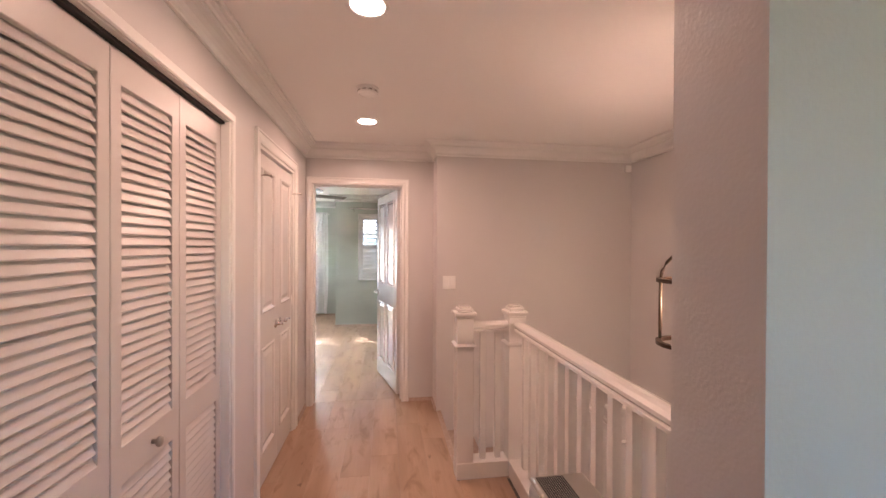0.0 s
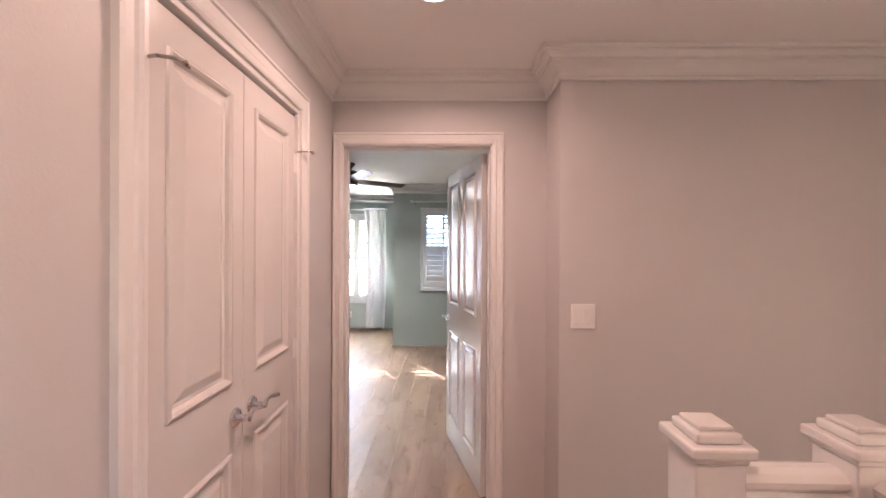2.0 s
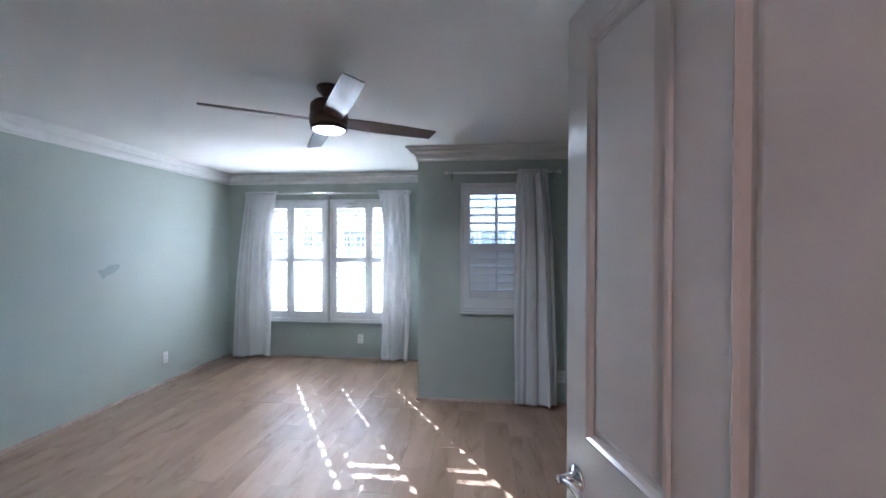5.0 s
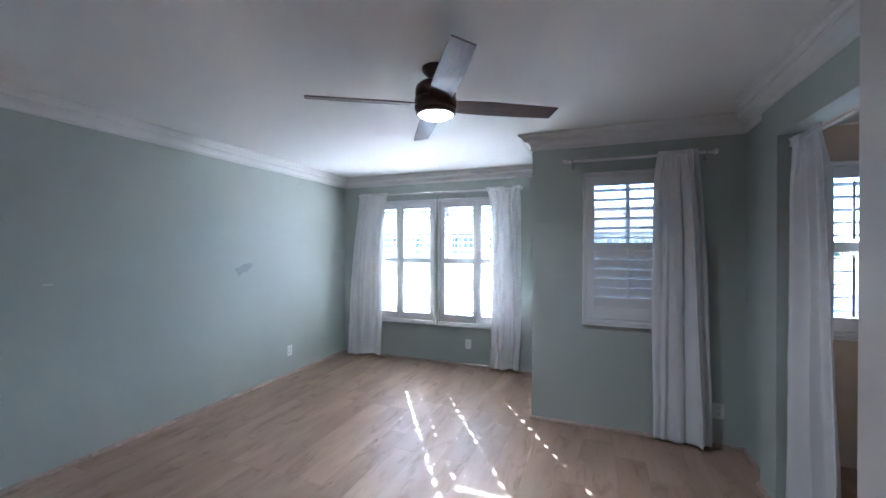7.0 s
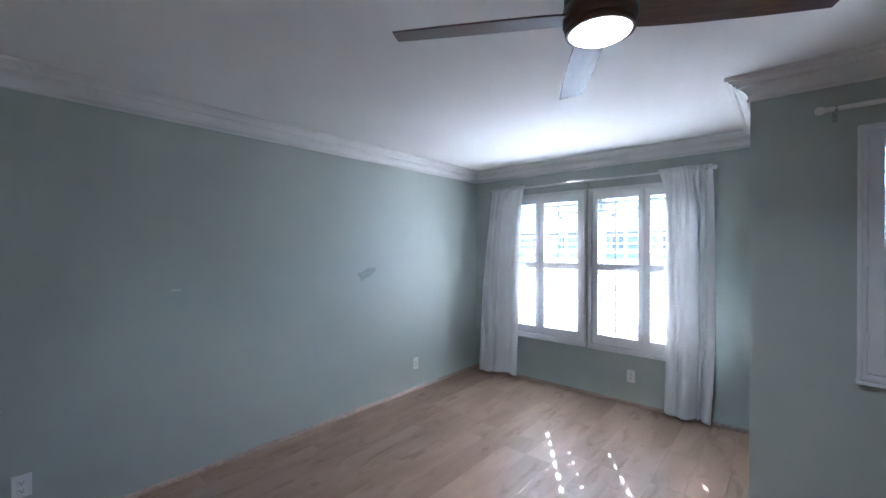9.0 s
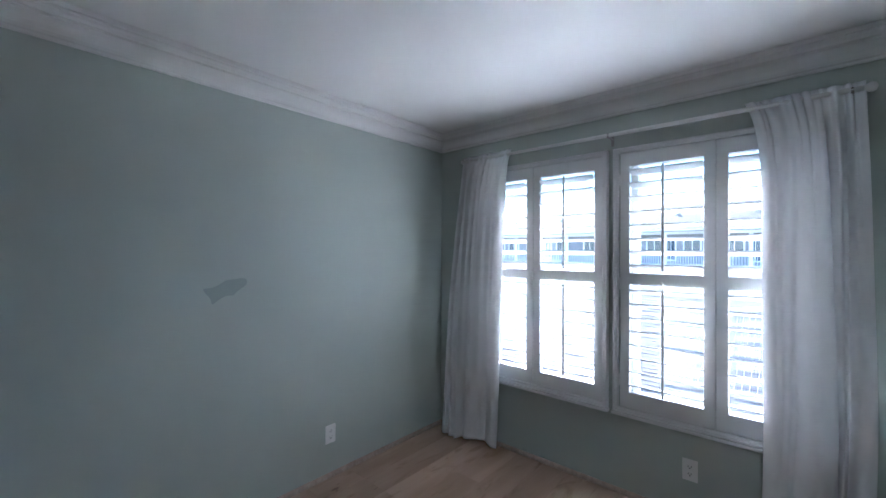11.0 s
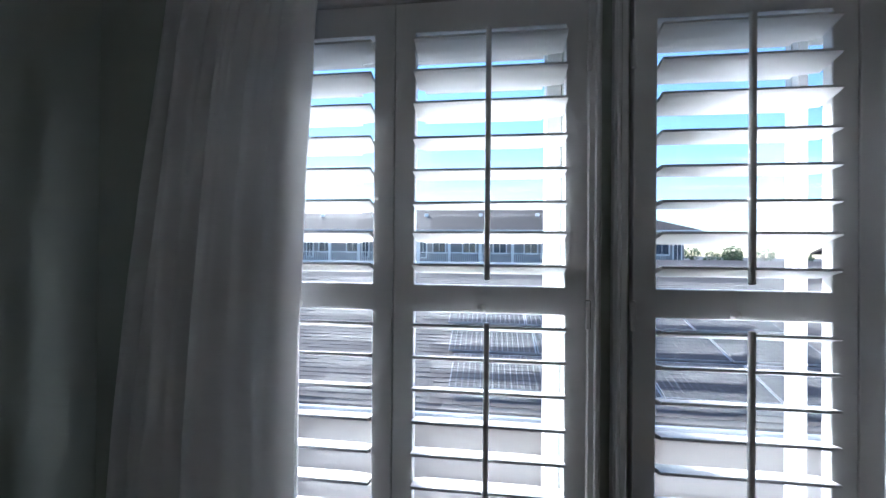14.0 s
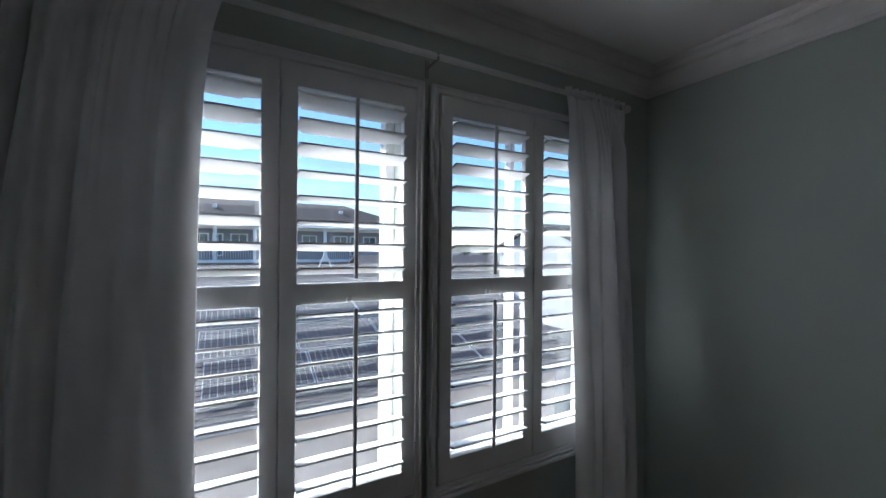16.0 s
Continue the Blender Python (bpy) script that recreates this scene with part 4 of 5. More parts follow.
def plate(name, at, normal, w, h, label, category, holes):
    """A white wall plate; normal is the way it looks ('+x', '-x', '-y')."""
    t = thing(name, at, label, category)
    x, y, z = at

    def b(u0, u1, z0, z1, d0, d1, bev=0.0015):
        s = 1 if normal[0] == "+" else -1
        return box(x + s * d0, x + s * d1, y + u0, y + u1, z + z0, z + z1, bev) if normal[1] == "x" else box(x + u0, x + u1, y + s * d0, y + s * d1, z + z0, z + z1, bev)

    part("cover_plate", b(-w / 2, w / 2, -h / 2, h / 2, 0, 0.006, 0.002), PLASTIC, t)
    if holes == "outlet":
        for zc in (-0.020, 0.020):
            part("socket", b(-0.017, 0.017, zc - 0.014, zc + 0.014, 0.005, 0.0085), PLASTIC, t)
            for u in (-0.007, 0.007):
                part("slot", b(u - 0.0012, u + 0.0012, zc - 0.002, zc + 0.007, 0.008, 0.0092, 0.0), DARKSLOT, t)
            part("slot", b(-0.003, 0.003, zc - 0.010, zc - 0.005, 0.008, 0.0092, 0.0), DARKSLOT, t)
    elif holes == "switch":
        for u in (-0.023, 0.023):
            part("rocker_frame", b(u - 0.018, u + 0.018, -0.035, 0.035, 0.005, 0.0075), PLASTIC, t)
            part("rocker", b(u - 0.0155, u + 0.0155, -0.032, 0.032, 0.007, 0.011, 0.002), PLASTIC, t)
    return t


OUT = "white double wall outlet"
plate("wall_outlet", (BW, 8.32, 0.277), "+x", 0.073, 0.117, OUT + " low on the sage wall", "outlet", "outlet")
plate("wall_outlet", (BW, 5.496, 0.277), "+x", 0.073, 0.117, OUT + " low on the sage wall", "outlet", "outlet")
plate("wall_outlet", (0.41, BN, 0.27), "-y", 0.073, 0.117, OUT + " under the double window", "outlet", "outlet")
plate("wall_outlet", (2.72, BUMP_Y, 0.27), "-y", 0.073, 0.117, OUT + " beside the long curtain", "outlet", "outlet")
plate("light_switch", (2.853, STAIR_Y1, 1.157), "-y", 0.117, 0.117, "white double rocker light switch on the greige wall", "light switch", "switch")

# marks on the sage wall
sc = bmesh.new()
ring = [sc.verts.new((BW + 0.0012, 7.68 + (0.095 + 0.024 * math.sin(3 * a + 0.5)) * math.cos(a), 1.248 + (0.058 + 0.020 * math.sin(2 * a + 1.0) + 0.008 * math.sin(5 * a)) * math.sin(a) + 0.02 * math.cos(a))) for a in (2 * math.pi * k / 36 for k in range(36))]
mid = sc.verts.new((BW + 0.0016, 7.68, 1.255))
for k in range(36):
    sc.faces.new((mid, ring[k], ring[(k + 1) % 36]))
bmesh.ops.recalc_face_normals(sc, faces=sc.faces)
tagged(part("wall_stain", sc, SCUFF, None, "grey scuff mark on the sage wall"), category="stain", kind="structure")
tagged(part("wall_scratch", merge(box(BW, BW + 0.002, 6.145, 6.200, 1.216, 1.228, 0.0008)), SCRAPE, None, "small pale scrape on the sage wall"), category="scratch", kind="structure")

# ---- balustrade ----
NEWEL_A, NEWEL_B = (2.790, 3.205), (3.130, 3.205)


def newel(x, y, z0, z1, parent):
    n = part("newel_post", merge(box(x - 0.054, x + 0.054, y - 0.054, y + 0.054, z0, z1 - 0.05, 0.003)), GLOSS, parent)
    part("collar", sweep([(0.0, z1 - 0.262), (0.016, z1 - 0.250), (0.012, z1 - 0.243), (0.0, z1 - 0.235)], [(x - 0.054, y - 0.054), (x - 0.054, y + 0.054), (x + 0.054, y + 0.054), (x + 0.054, y - 0.054)], True), GLOSS, n)
    part("cap", merge(box(x - 0.058, x + 0.058, y - 0.058, y + 0.058, z1 - 0.075, z1 - 0.06, 0.003), box(x - 0.070, x + 0.070, y - 0.070, y + 0.070, z1 - 0.06, z1 - 0.035, 0.006, 2), box(x - 0.050, x + 0.050, y - 0.050, y + 0.050, z1 - 0.035, z1 - 0.012, 0.006, 2), box(x - 0.038, x + 0.038, y - 0.038, y + 0.038, z1 - 0.012, z1, 0.004, 2)), GLOSS, n)
    return n


RAIL = [(o * 1.28, h) for o, h in ((-0.030, 0.0), (0.030, 0.0), (0.030, 0.014), (0.023, 0.020), (0.031, 0.032), (0.032, 0.046), (0.022, 0.058), (0.008, 0.064), (-0.008, 0.064), (-0.022, 0.058), (-0.032, 0.046), (-0.031, 0.032), (-0.023, 0.020), (-0.030, 0.014))]


def rail_bm(p, q):
    """A moulded handrail from p to q."""
    p, q = Vector(p), Vector(q)
    d = (q - p).normalized()
    side = Vector((-d.y, d.x, 0)).normalized()
    up = Vector((0, 0, 1))
    bm = bmesh.new()
    rings = [[bm.verts.new(c + side * o + up * h) for o, h in RAIL] for c in (p, q)]
    for j in range(len(RAIL)):
        k = (j + 1) % len(RAIL)
        bm.faces.new((rings[0][j], rings[1][j], rings[1][k], rings[0][k]))
    bm.faces.new(rings[0])
    bm.faces.new(list(reversed(rings[1])))
    bmesh.ops.recalc_face_normals(bm, faces=bm.faces)
    return bm


bal = thing("balustrade", (3.125, 2.2, 0), "white painted balustrade round the stairwell", "railing")
newel(*NEWEL_A, 0.0, 1.098, bal)
newel(*NEWEL_B, 0.0, 1.098, bal)
RZ = 0.932
part("handrail", rail_bm((NEWEL_A[0] + 0.048, NEWEL_A[1], RZ), (NEWEL_B[0] - 0.048, NEWEL_B[1], RZ)), GLOSS, bal)
part("handrail", rail_bm((NEWEL_B[0] + 0.018, NEWEL_B[1] - 0.048, RZ), (NEWEL_B[0] + 0.018, WELL_Y0, RZ)), GLOSS, bal)
part("curb", merge(box(2.735, 3.075, 3.145, 3.262, 0, 0.105, 0.004), box(3.075, 3.205, WELL_Y0, 3.262, 0, 0.105, 0.004)), GLOSS, bal)
BALM = bpy.data.meshes.new("baluster")
_bm = box(-0.019, 0.019, -0.019, 0.019, 0.105, RZ + 0.004, 0.002)
_bm.to_mesh(BALM)
_bm.free()
BALM.materials.append(GLOSS)
for x in (2.915, 3.015):
    piece("baluster", BALM, bal, (x, NEWEL_A[1], 0))
y = 3.04
while y > WELL_Y0 + 0.05:
    piece("baluster", BALM, bal, (NEWEL_B[0] + 0.018, y, 0))
    y -= 0.119

# stairs going down beside the balustrade
st = tagged(thing("staircase", (3.3, 3.7, -1.3), "oak-topped stairs going down to a landing", "stairs"), kind="structure")
RUN, RISE, N = 0.26, 0.18, 5
part("nosing", box(2.745, 2.785, STAIR_Y0 + 0.004, STAIR_Y1, -0.03, 0.004, 0.006, 2), BASEW, st)
for k in range(N):
    x = 2.785 + k * RUN
    part("riser", box(x - 0.012, x, STAIR_Y0, STAIR_Y1, -RISE * (k + 1), -RISE * k - 0.03), TRIM, st)
    part("tread", box(x - 0.012, x + RUN + 0.01, STAIR_Y0, STAIR_Y1, -RISE * (k + 1) - 0.03, -RISE * (k + 1), 0.006, 2), BASEW, st)
part("landing", box(2.785 + N * RUN, EX, WELL_Y0, STAIR_Y1, -RISE * N - 0.25, -RISE * (N + 0.0) - 0.18), BASEW, st)
part("lower_floor", box(3.07, 2.785 + N * RUN, WELL_Y0, STAIR_Y0 - 0.02, -2.7, -2.6), BASEW, st)
part("side_panel", box(2.80, 2.785 + N * RUN, STAIR_Y0 - 0.02, STAIR_Y0 - 0.002, -2.6, -1.1), GREIGE, st)
lr = thing("stair_rail", (3.6, 3.235, -0.5), "white painted stair rail sloping down to a newel", "railing")
newel(3.90, 3.235, -1.1, 0.40, lr)
part("handrail", rail_bm((NEWEL_B[0] + 0.048, 3.235, 0.70), (3.852, 3.235, 0.205)), GLOSS, lr)
part("lower_rail", rail_bm((NEWEL_B[0] + 0.048, 3.235, -0.02), (3.852, 3.235, -0.52)), GLOSS, lr)
for k in range(6):
    t = (k + 0.6) / 6.2
    x = NEWEL_B[0] + 0.048 + t * 0.68
    zt = 0.70 - t * 0.495
    part("baluster", box(x - 0.015, x + 0.015, 3.22, 3.25, zt - 0.70, zt + 0.01), GLOSS, lr)

# ---- pendant lantern ----
PX, PY = 3.83, 2.50
lan = thing("pendant_lantern", (PX, PY, CEIL_Z), "dark bronze pendant lantern with lit bulbs", "pendant light")
part("canopy", lathe([(0.001, CEIL_Z), (0.062, CEIL_Z), (0.062, CEIL_Z - 0.012), (0.050, CEIL_Z - 0.022), (0.010, CEIL_Z - 0.026), (0.001, CEIL_Z - 0.026)], (PX, PY, 0), seg=36), BRONZE, lan, smooth=True)
part("stem", lathe([(0.009, 1.40), (0.009, CEIL_Z - 0.02)], (PX, PY, 0), seg=14), BRONZE, lan, smooth=True)
part("hub", lathe([(0.001, 1.512), (0.026, 1.512), (0.028, 1.492), (0.020, 1.477), (0.001, 1.477)], (PX, PY, 0), seg=20), BRONZE, lan, smooth=True)
for z in (1.312, 0.990):
    part("ring", lathe([(0.140, z - 0.010), (0.166, z - 0.010), (0.166, z + 0.010), (0.140, z + 0.010), (0.140, z - 0.0099)], (PX, PY, 0), seg=56), BRONZE, lan)
for k in range(4):
    a = radians(42.5 + 90 * k)
    c, s = math.cos(a), math.sin(a)
    part("arm", tube([(PX + c * r, PY + s * r, z) for r, z in ((0.018, 1.490), (0.045, 1.472), (0.085, 1.440), (0.118, 1.402), (0.138, 1.360), (0.146, 1.312), (0.147, 1.20), (0.147, 1.09), (0.147, 0.990))], 0.0085, 8), BRONZE, lan, smooth=True)
part("bottom_finial", lathe([(0.001, 1.020), (0.012, 1.025), (0.018, 1.040), (0.010, 1.055), (0.008, 1.40), (0.001, 1.40)], (PX, PY, 0), seg=16), BRONZE, lan, smooth=True)
for k in range(3):
    a = radians(-37.5 + 120 * k)
    x, y = PX + 0.07 * math.cos(a), PY + 0.07 * math.sin(a)
    part("socket", merge(lathe([(0.001, 1.070), (0.028, 1.073), (0.030, 1.077), (0.012, 1.079), (0.013, 1.140), (0.001, 1.140)], (x, y, 0), seg=16), tube([(PX, PY, 1.055), ((PX + x) / 2, (PY + y) / 2, 1.049), (x, y, 1.070)], 0.005, 8)), BRONZE, lan, smooth=True)
    part("bulb", lathe([(0.001, 1.140), (0.012, 1.142), (0.015, 1.154), (0.026, 1.176), (0.028, 1.191), (0.023, 1.208), (0.012, 1.223), (0.001, 1.228)], (x, y, 0), seg=20), BULB, lan, "lit bulb", True).visible_shadow = True
    d = bpy.data.lights.new("bulb_lamp", "POINT")
    d.energy, d.color, d.shadow_soft_size = PENDANT_W, WARM, 0.0315
    new("bulb_lamp", d).location = (x, y, 1.190)

# ---- air purifier by the balustrade ----
ap = thing("air_purifier", (2.96, 2.02, 0), "grey floor-standing air purifier with a slotted top", "air purifier")
part("body", box(2.83, 3.065, 1.84, 2.165, 0.0, 0.585, 0.035, 4), GREYP, ap)
part("top_panel", box(2.838, 3.057, 1.848, 2.157, 0.572, 0.600, 0.012, 3), NICKEL, ap)
for k in range(13):
    part("grille_slot", box(2.856 + k * 0.0085, 2.8605 + k * 0.0085, 1.87, 2.135, 0.597, 0.6025), DARKSLOT, ap)


# ---- outdoors ----
GZ = -4.2
structure("ground", box(-400, 400, BN + 0.2, 900, GZ - 0.3, GZ), ASPHALT, "pale paved ground between the houses", "ground")
structure("facade_below", box(-6, 8, BN + 0.17, BN + 0.2, GZ, -0.25), STUCCO, "cream outer wall below the windows", "wall")


# the house's own eaves over the windows
for name, x0, x1, y0, over in (("roof_eave_bay", BW - 0.7, BX + 0.55, BN + 0.17, 0.60), ("roof_eave_side", BX + 0.56, 5.4, BUMP_Y + 0.17, 0.28)):
    structure(name, merge(box(x0, x1, y0 + 0.002, y0 + over, 2.30, 2.33), box(x0, x1, y0 + over - 0.03, y0 + over, 2.27, 2.46), box(x0, x1, y0 + 0.002, y0 + over, 2.44, 2.47)), FARWHITE, "white painted eave over the windows", "eave")
structure("facade_above", box(BW - 0.12, BX + 0.12, BN + 0.172, BN + 0.19, 2.10, 2.30), STUCCO, "cream outer wall under the eave", "wall")


def gable_roof(x0, x1, y0, y1, ze, zr, over, th=0.12):
    """A roof whose ridge runs along x."""
    ym = (y0 + y1) / 2
    bm = bmesh.new()
    for ya, yb, s in ((y0 - over, ym, 1), (y1 + over, ym, -1)):
        drop = (zr - ze) / (ym - y0) * over
        a = [bm.verts.new(p) for p in ((x0 - over, ya, ze - drop), (x1 + over, ya, ze - drop), (x1 + over, yb, zr), (x0 - over, yb, zr))]
        b = [bm.verts.new(v.co + Vector((0, 0, -th))) for v in a]
        bm.faces.new(a)
        bm.faces.new(list(reversed(b)))
        for i in range(4):
            j = (i + 1) % 4
            bm.faces.new((a[i], b[i], b[j], a[j]))
    bmesh.ops.recalc_face_normals(bm, faces=bm.faces)
    return bm


def house(name, x0, x1, y0, y1, ze, zr, wall_m, roof_m, label, over=0.5, gutter_m=None):
    h = thing(name, ((x0 + x1) / 2, (y0 + y1) / 2, GZ), label, "house")
    bm = box(x0, x1, y0, y1, GZ, ze - 0.02)
    part("wall", bm, wall_m, h)
    ym = (y0 + y1) / 2
    gb = bmesh.new()
    for x in (x0 + 0.02, x1 - 0.02):
        vs = [gb.verts.new(p) for p in ((x - 0.02, y0, ze - 0.05), (x - 0.02, y1, ze - 0.05), (x - 0.02, ym, zr - 0.14), (x + 0.02, y0, ze - 0.05), (x + 0.02, y1, ze - 0.05), (x + 0.02, ym, zr - 0.14))]
        for f in ((0, 1, 2), (5, 4, 3), (0, 3, 4, 1), (1, 4, 5, 2), (2, 5, 3, 0)):
            gb.faces.new([vs[i] for i in f])
    part("gable", gb, wall_m, h)
    part("roof", gable_roof(x0, x1, y0, y1, ze, zr, over), roof_m, h)
    part("gutter", box(x0 - over, x1 + over, y0 - over - 0.12, y0 - over - 0.01, ze - (zr - ze) / (ym - y0) * over - 0.16, ze - (zr - ze) / (ym - y0) * over - 0.03, 0.02), gutter_m or FARWHITE, h)
    return h


def far_window(h, x, y, z, w, ht, mat=None):
    f = part("window", merge(box(x - w / 2 - 0.1, x + w / 2 + 0.1, y - 0.06, y, z - 0.1, z + ht + 0.1)), FARWHITE, h)
    for k in (0, 1):
        part("pane", box(x - w / 2 + k * w / 2 + 0.03, x + (k - 1) * w / 2 + w / 2 - 0.03, y - 0.075, y - 0.055, z, z + ht), FARGLASS, f)


# the nearest neighbour, its roof facing the windows
near_house = house("neighbour_house", -16, 6.2, 14.9, 26.0, -0.85, 0.95, STUCCO, SHINGLE, "cream house with a grey shingle roof and solar panels", 0.5, GREYSIDE)
SL = (0.95 + 0.85) / 5.55
MAST_A, MAST_B = 1.77, 2.21
ang = math.degrees(math.atan(SL))
SP = bpy.data.meshes.new("solar_panel")
_p = merge(box(-0.82, 0.82, -0.50, 0.50, 0, 0.035))
_p.to_mesh(SP)
_p.free()
SP.materials.append(SOLARF)
CELLS = bpy.data.meshes.new("cells")
_p = bmesh.new()
for i in range(16):
    for j in range(8):
        add_box(_p, -0.808 + i * 0.101, -0.808 + i * 0.101 + 0.094, -0.486 + j * 0.1218, -0.486 + j * 0.1218 + 0.113, 0.035, 0.039)
_p.to_mesh(CELLS)
_p.free()
CELLS.materials.append(SOLAR)
for row, dy in enumerate((0.38, 1.42, 2.46)):
    for i in range(4):
        px, py = -0.15 + 0.12 * row * -1 + i * 1.67, 14.9 + dy
        s = thing("solar_panel", (0, 0, 0), "dark blue solar panel on the shingle roof", "solar panel", "solar panels")
        for nm, me in (("frame", SP), ("cells", CELLS)):
            o = new(nm, me)
            o.parent = s
        s.matrix_basis = pose(px, py, -0.85 + SL * dy + 0.05, ang, 0, 0)

# shingle courses on the near roof
cb = bmesh.new()
rs = random.Random(4)
for c in range(44):
    d = 0.1 + c * 0.125
    if d > 5.4:
        break
    x = -9.0 + (c % 2) * 0.15
    while x < 6.6:
        wdt = rs.uniform(0.14, 0.30)
        z0 = -0.85 + SL * (d - 0.5)
        y0 = 14.9 - 0.5 + d
        t = rs.uniform(0.010, 0.022)
        vs = [cb.verts.new(p) for p in ((x, y0, z0 + t), (x + wdt - 0.012, y0, z0 + t), (x + wdt - 0.012, y0 + 0.25, z0 + SL * 0.25 + 0.004), (x, y0 + 0.25, z0 + SL * 0.25 + 0.004), (x, y0, z0), (x + wdt - 0.012, y0, z0))]
        cb.faces.new(vs[:4])
        cb.faces.new((vs[4], vs[5], vs[1], vs[0]))
        x += wdt
tagged(part("shingle_courses", cb, SHINGLE, near_house), kind="stuff")

mast = thing("roof_stand", (0.5 * (MAST_A + MAST_B), 20.2, 0.9), "small white A-shaped stand on the shingle roof ridge", "roof stand")
for x in (MAST_A, MAST_B):
    part("leg", tube([(x, 20.2, 0.80), (0.5 * (MAST_A + MAST_B), 20.2, 1.34)], 0.022, 8), FARWHITE, mast)
part("crossbar", tube([(MAST_A + 0.10, 20.2, 1.08), (MAST_B - 0.10, 20.2, 1.08)], 0.016, 8), FARWHITE, mast)

# long apartment building behind it
APT0, APT1 = -34.0, 18.6


def hip_roof(x0, x1, y0, y1, ze, zr, inset, th=0.14):
    """A roof hipped at both ends, its eaves at the given edges."""
    ym = (y0 + y1) / 2
    bm = bmesh.new()
    a = [bm.verts.new(p) for p in ((x0, y0, ze), (x1, y0, ze), (x1, y1, ze), (x0, y1, ze), (x0 + inset, ym, zr), (x1 - inset, ym, zr))]
    b = [bm.verts.new(v.co + Vector((0, 0, -th))) for v in a[:4]]
    for f in ((a[0], a[1], a[5], a[4]), (a[1], a[2], a[5]), (a[2], a[3], a[4], a[5]), (a[3], a[0], a[4]), tuple(reversed(b))):
        bm.faces.new(f)
    for i in range(4):
        j = (i + 1) % 4
        bm.faces.new((a[i], b[i], b[j], a[j]))
    bmesh.ops.recalc_face_normals(bm, faces=bm.faces)
    return bm


apt = thing("apartment_building", ((APT0 + APT1) / 2, 57, GZ), "long blue-grey building with white balconies and a brown hipped roof", "house")
part("wall", box(APT0, APT1, 50.0, 64.0, GZ, 3.6), BLUESIDE, apt)
part("roof", hip_roof(APT0 - 0.8, APT1 + 0.8, 48.2, 65.8, 3.62, 6.75, 7.0), SHINGLE_D, apt)
part("gutter", box(APT0 - 0.8, APT1 + 0.8, 48.05, 48.2, 3.42, 3.60, 0.02), FARWHITE, apt)
for k in range(16):
    x = -31.5 + 3.2 * k
    far_window(apt, x, 50.0, 1.25, 1.3, 1.4)
    if k % 2:
        far_window(apt, x + 1.45, 50.0, 0.75, 0.7, 1.9)
part("balcony", box(APT0, APT1 - 2.2, 48.2, 50.0, 0.05, 0.30), FARWHITE, apt)
part("eave_band", box(APT0, APT1, 49.1, 49.3, 3.15, 3.42), FARWHITE, apt)
for k in range(16):
    part("post", box(APT0 + 0.4 + 3.2 * k, APT0 + 0.68 + 3.2 * k, 48.3, 48.5, 0.3, 3.2), FARWHITE, apt)
part("balcony_rail", box(APT0, APT1 - 2.2, 48.25, 48.32, 1.22, 1.31), FARWHITE, apt)
rb = bmesh.new()
for k in range(246):
    add_box(rb, APT0 + 0.1 + 0.204 * k, APT0 + 0.135 + 0.204 * k, 48.26, 48.31, 0.3, 1.22)
part("rail_bars", rb, FARWHITE, apt)
for k in range(7):
    part("roof_vent", box(-27.0 + 6.3 * k, -26.6 + 6.3 * k, 53.2, 53.6, 5.2, 5.75, 0.03), FARWHITE, apt)

grey = house("grey_house", 20.6, 30.6, 26.0, 36.0, 1.7, 3.5, GREYSIDE, SHINGLE_D, "pale grey house with a gabled roof", 0.5)
for k in range(3):
    far_window(grey, 22.3 + 2.9 * k, 26.0, -0.2, 1.2, 1.4)
low = house("low_house", 9.5, 24.0, 36.0, 46.0, -0.9, 0.9, STUCCO, SHINGLE, "low cream house with a grey roof", 0.5)
for k in range(3):
    far_window(low, 11 + 3.6 * k, 36.0, -2.6, 1.1, 1.2)
wh = house("white_building", 60, 74, 190, 200, -0.4, 0.6, FARWHITE, BLUESIDE, "far white building with a blue roof", 0.5)


def tree(x, y, z, h, r, seed):
    rnd = random.Random(seed)
    t = thing("tree", (x, y, z), "distant green leafy tree", "tree", "distant trees")
    part("trunk", merge(lathe([(0.30, z), (0.20, z + h * 0.5), (0.08, z + h * 0.8)], (x, y, 0), seg=8), *[tube([(x, y, z + h * 0.4), (x + rnd.uniform(-1, 1) * r * 0.5, y + rnd.uniform(-1, 1) * r * 0.5, z + h * 0.75)], 0.08, 6) for _ in range(4)]), BARK, t)
    bm = bmesh.new()
    for _ in range(420):
        d = Vector((rnd.gauss(0, 1), rnd.gauss(0, 1), rnd.gauss(0, 0.7))).normalized() * r * rnd.uniform(0.3, 1.0) ** 0.5
        c = Vector((x, y, z + h * 0.72)) + d + Vector((rnd.uniform(-0.4, 0.4), 0, rnd.uniform(-0.3, 0.3)))
        s = rnd.uniform(0.18, 0.42)
        ax = Vector((rnd.gauss(0, 1), rnd.gauss(0, 1), rnd.gauss(0, 1))).normalized()
        u = ax.orthogonal().normalized() * s
        v = ax.cross(u).normalized() * s
        bm.faces.new([bm.verts.new(c + u), bm.verts.new(c + v * 0.6), bm.verts.new(c - u), bm.verts.new(c - v * 0.6)])
    part("crown", bm, LEAF, t)


for k in range(14):
    tree(34 + 4.6 * k + 1.5 * math.sin(k * 2.1), 150 + 8 * math.sin(k * 1.3), GZ, 6.6 + 1.2 * math.sin(k * 3.7), 2.9, k)

# ---- floor planks, last ----
PW, PL = 0.19, 1.22
PLANKS = {}


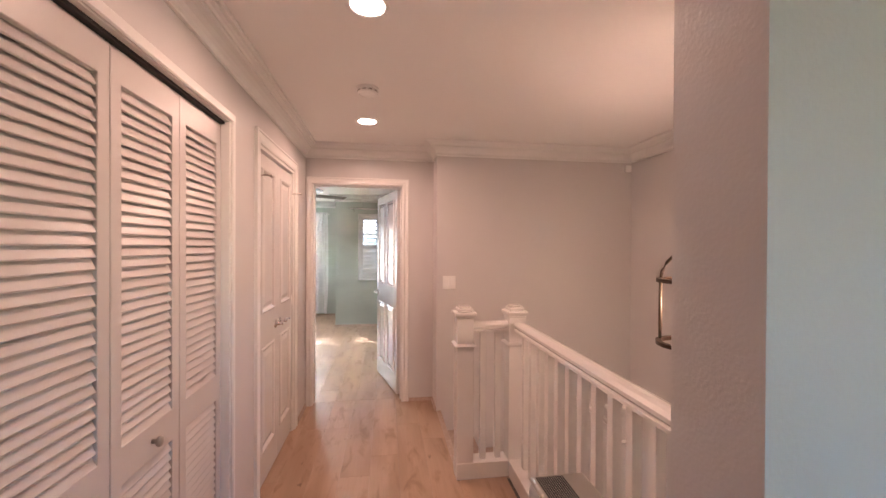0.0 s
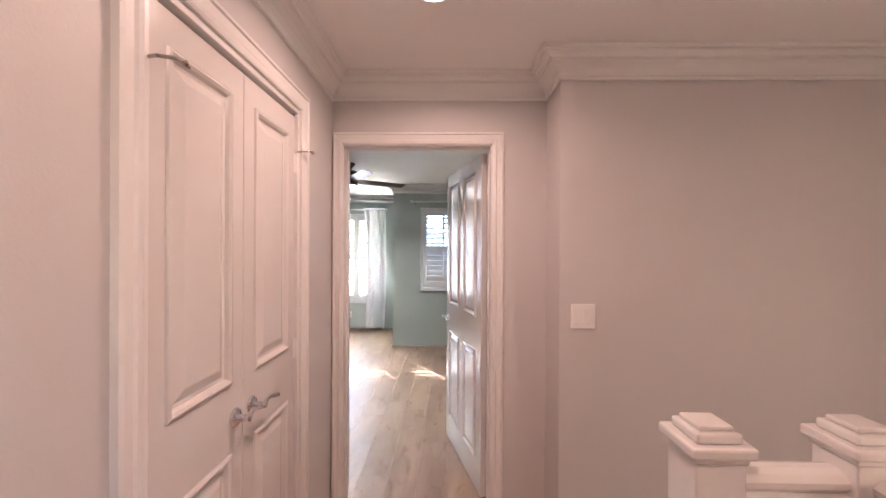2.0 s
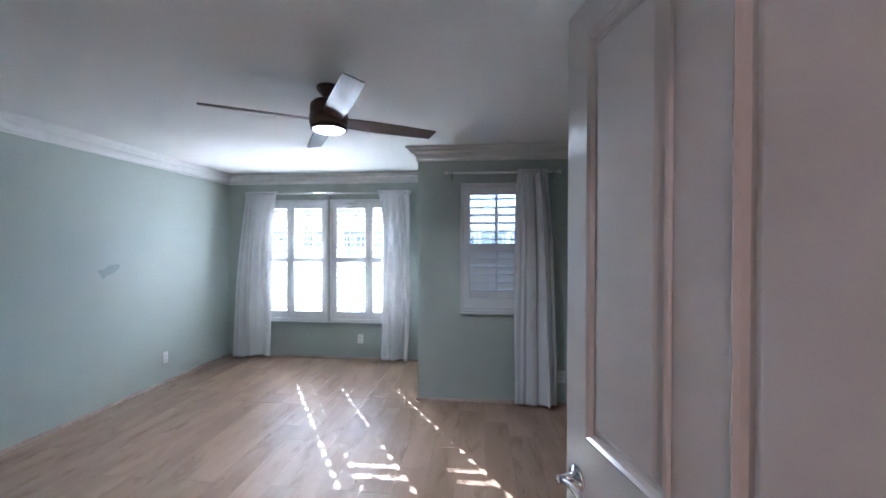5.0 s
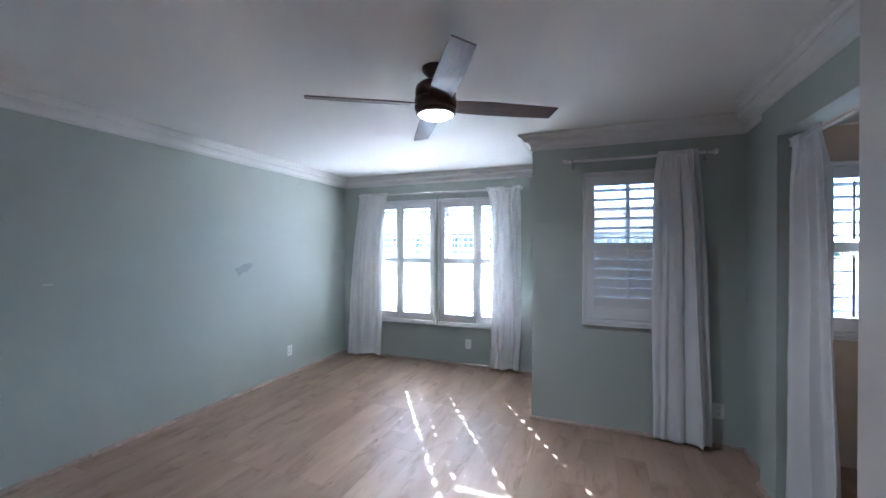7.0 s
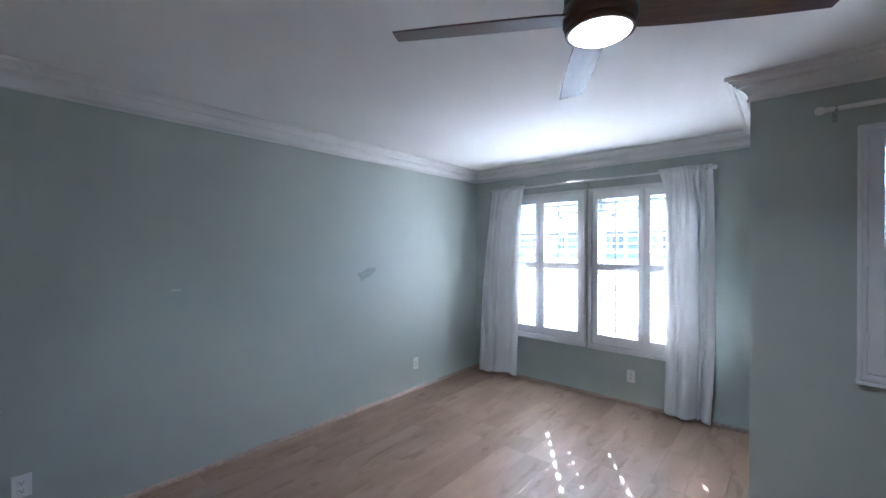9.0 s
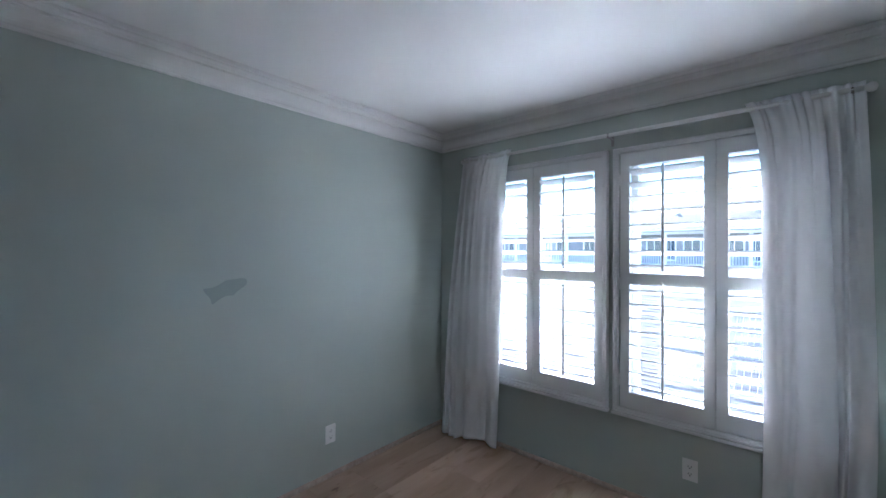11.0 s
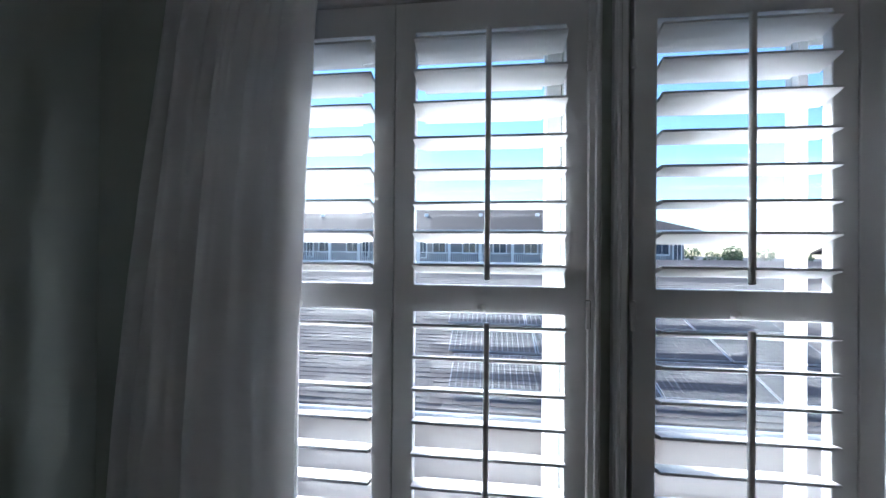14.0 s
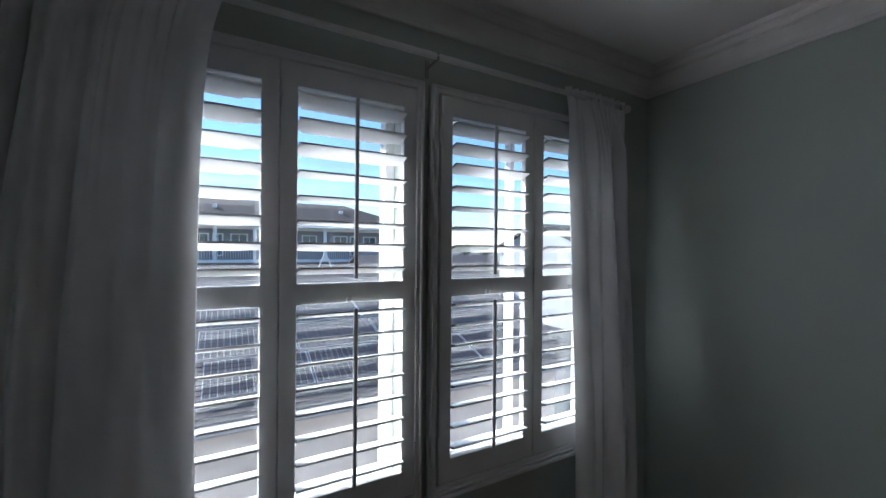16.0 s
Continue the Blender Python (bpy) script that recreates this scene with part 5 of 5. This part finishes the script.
def plank_mesh(w, length):
    key = (round(w, 3), round(length, 3))
    if key not in PLANKS:
        bm = bmesh.new()
        g = 0.0002
        lo = [bm.verts.new((x, y, -0.008)) for x, y in ((g, g), (w - g, g), (w - g, length - g), (g, length - g))]
        mi = [bm.verts.new((x, y, -0.0015)) for x, y in ((g, g), (w - g, g), (w - g, length - g), (g, length - g))]
        hi = [bm.verts.new((x, y, 0.0)) for x, y in ((g + 0.0005, g + 0.0005), (w - g - 0.0005, g + 0.0005), (w - g - 0.0005, length - g - 0.0005), (g + 0.0005, length - g - 0.0005))]
        for a, b in ((lo, mi), (mi, hi)):
            for j in range(4):
                q = (j + 1) % 4
                bm.faces.new((a[j], a[q], b[q], b[j]))
        bm.faces.new(hi)
        bmesh.ops.recalc_face_normals(bm, faces=bm.faces)
        me = bpy.data.meshes.new("plank")
        bm.to_mesh(me)
        bm.free()
        me.materials.append(FLOORW)
        PLANKS[key] = me
    return PLANKS[key]


def lay(floor, x0, x1, y0, y1, seed):
    rnd = random.Random(seed)
    x = x0
    while x < x1 - 0.01:
        w = min(PW, x1 - x)
        y = y0
        first = rnd.choice((0.30, 0.52, 0.75, 0.95, 1.22))
        while y < y1 - 0.01:
            ln = min(first if y == y0 else PL, y1 - y)
            if y1 - y - ln < 0.08:
                ln = y1 - y
            piece("plank", plank_mesh(w, ln), floor, (x, y, 0))
            y += ln
        x += PW


fb = tagged(thing("floor_bedroom", (0, 0, 0), "light oak laminate plank floor", "floor"), kind="structure")
lay(fb, BW, BE + 0.06, BS - 0.06, BUMP_Y, 1)
lay(fb, BW, BX, BUMP_Y, BN, 2)
fh = tagged(thing("floor_hall", (0, 0, 0), "light oak laminate plank floor in the hall", "floor"), kind="structure")
lay(fh, 1.43, 2.745, -0.9, BS - 0.06, 3)
lay(fh, 2.745, 3.06, -0.9, 3.145, 4)
fo = tagged(thing("floor_adjoining", (0, 0, 0), "light oak laminate plank floor in the adjoining room", "floor"), kind="structure")
lay(fo, BE + 0.06, 4.55, 6.0, BUMP_Y, 5)
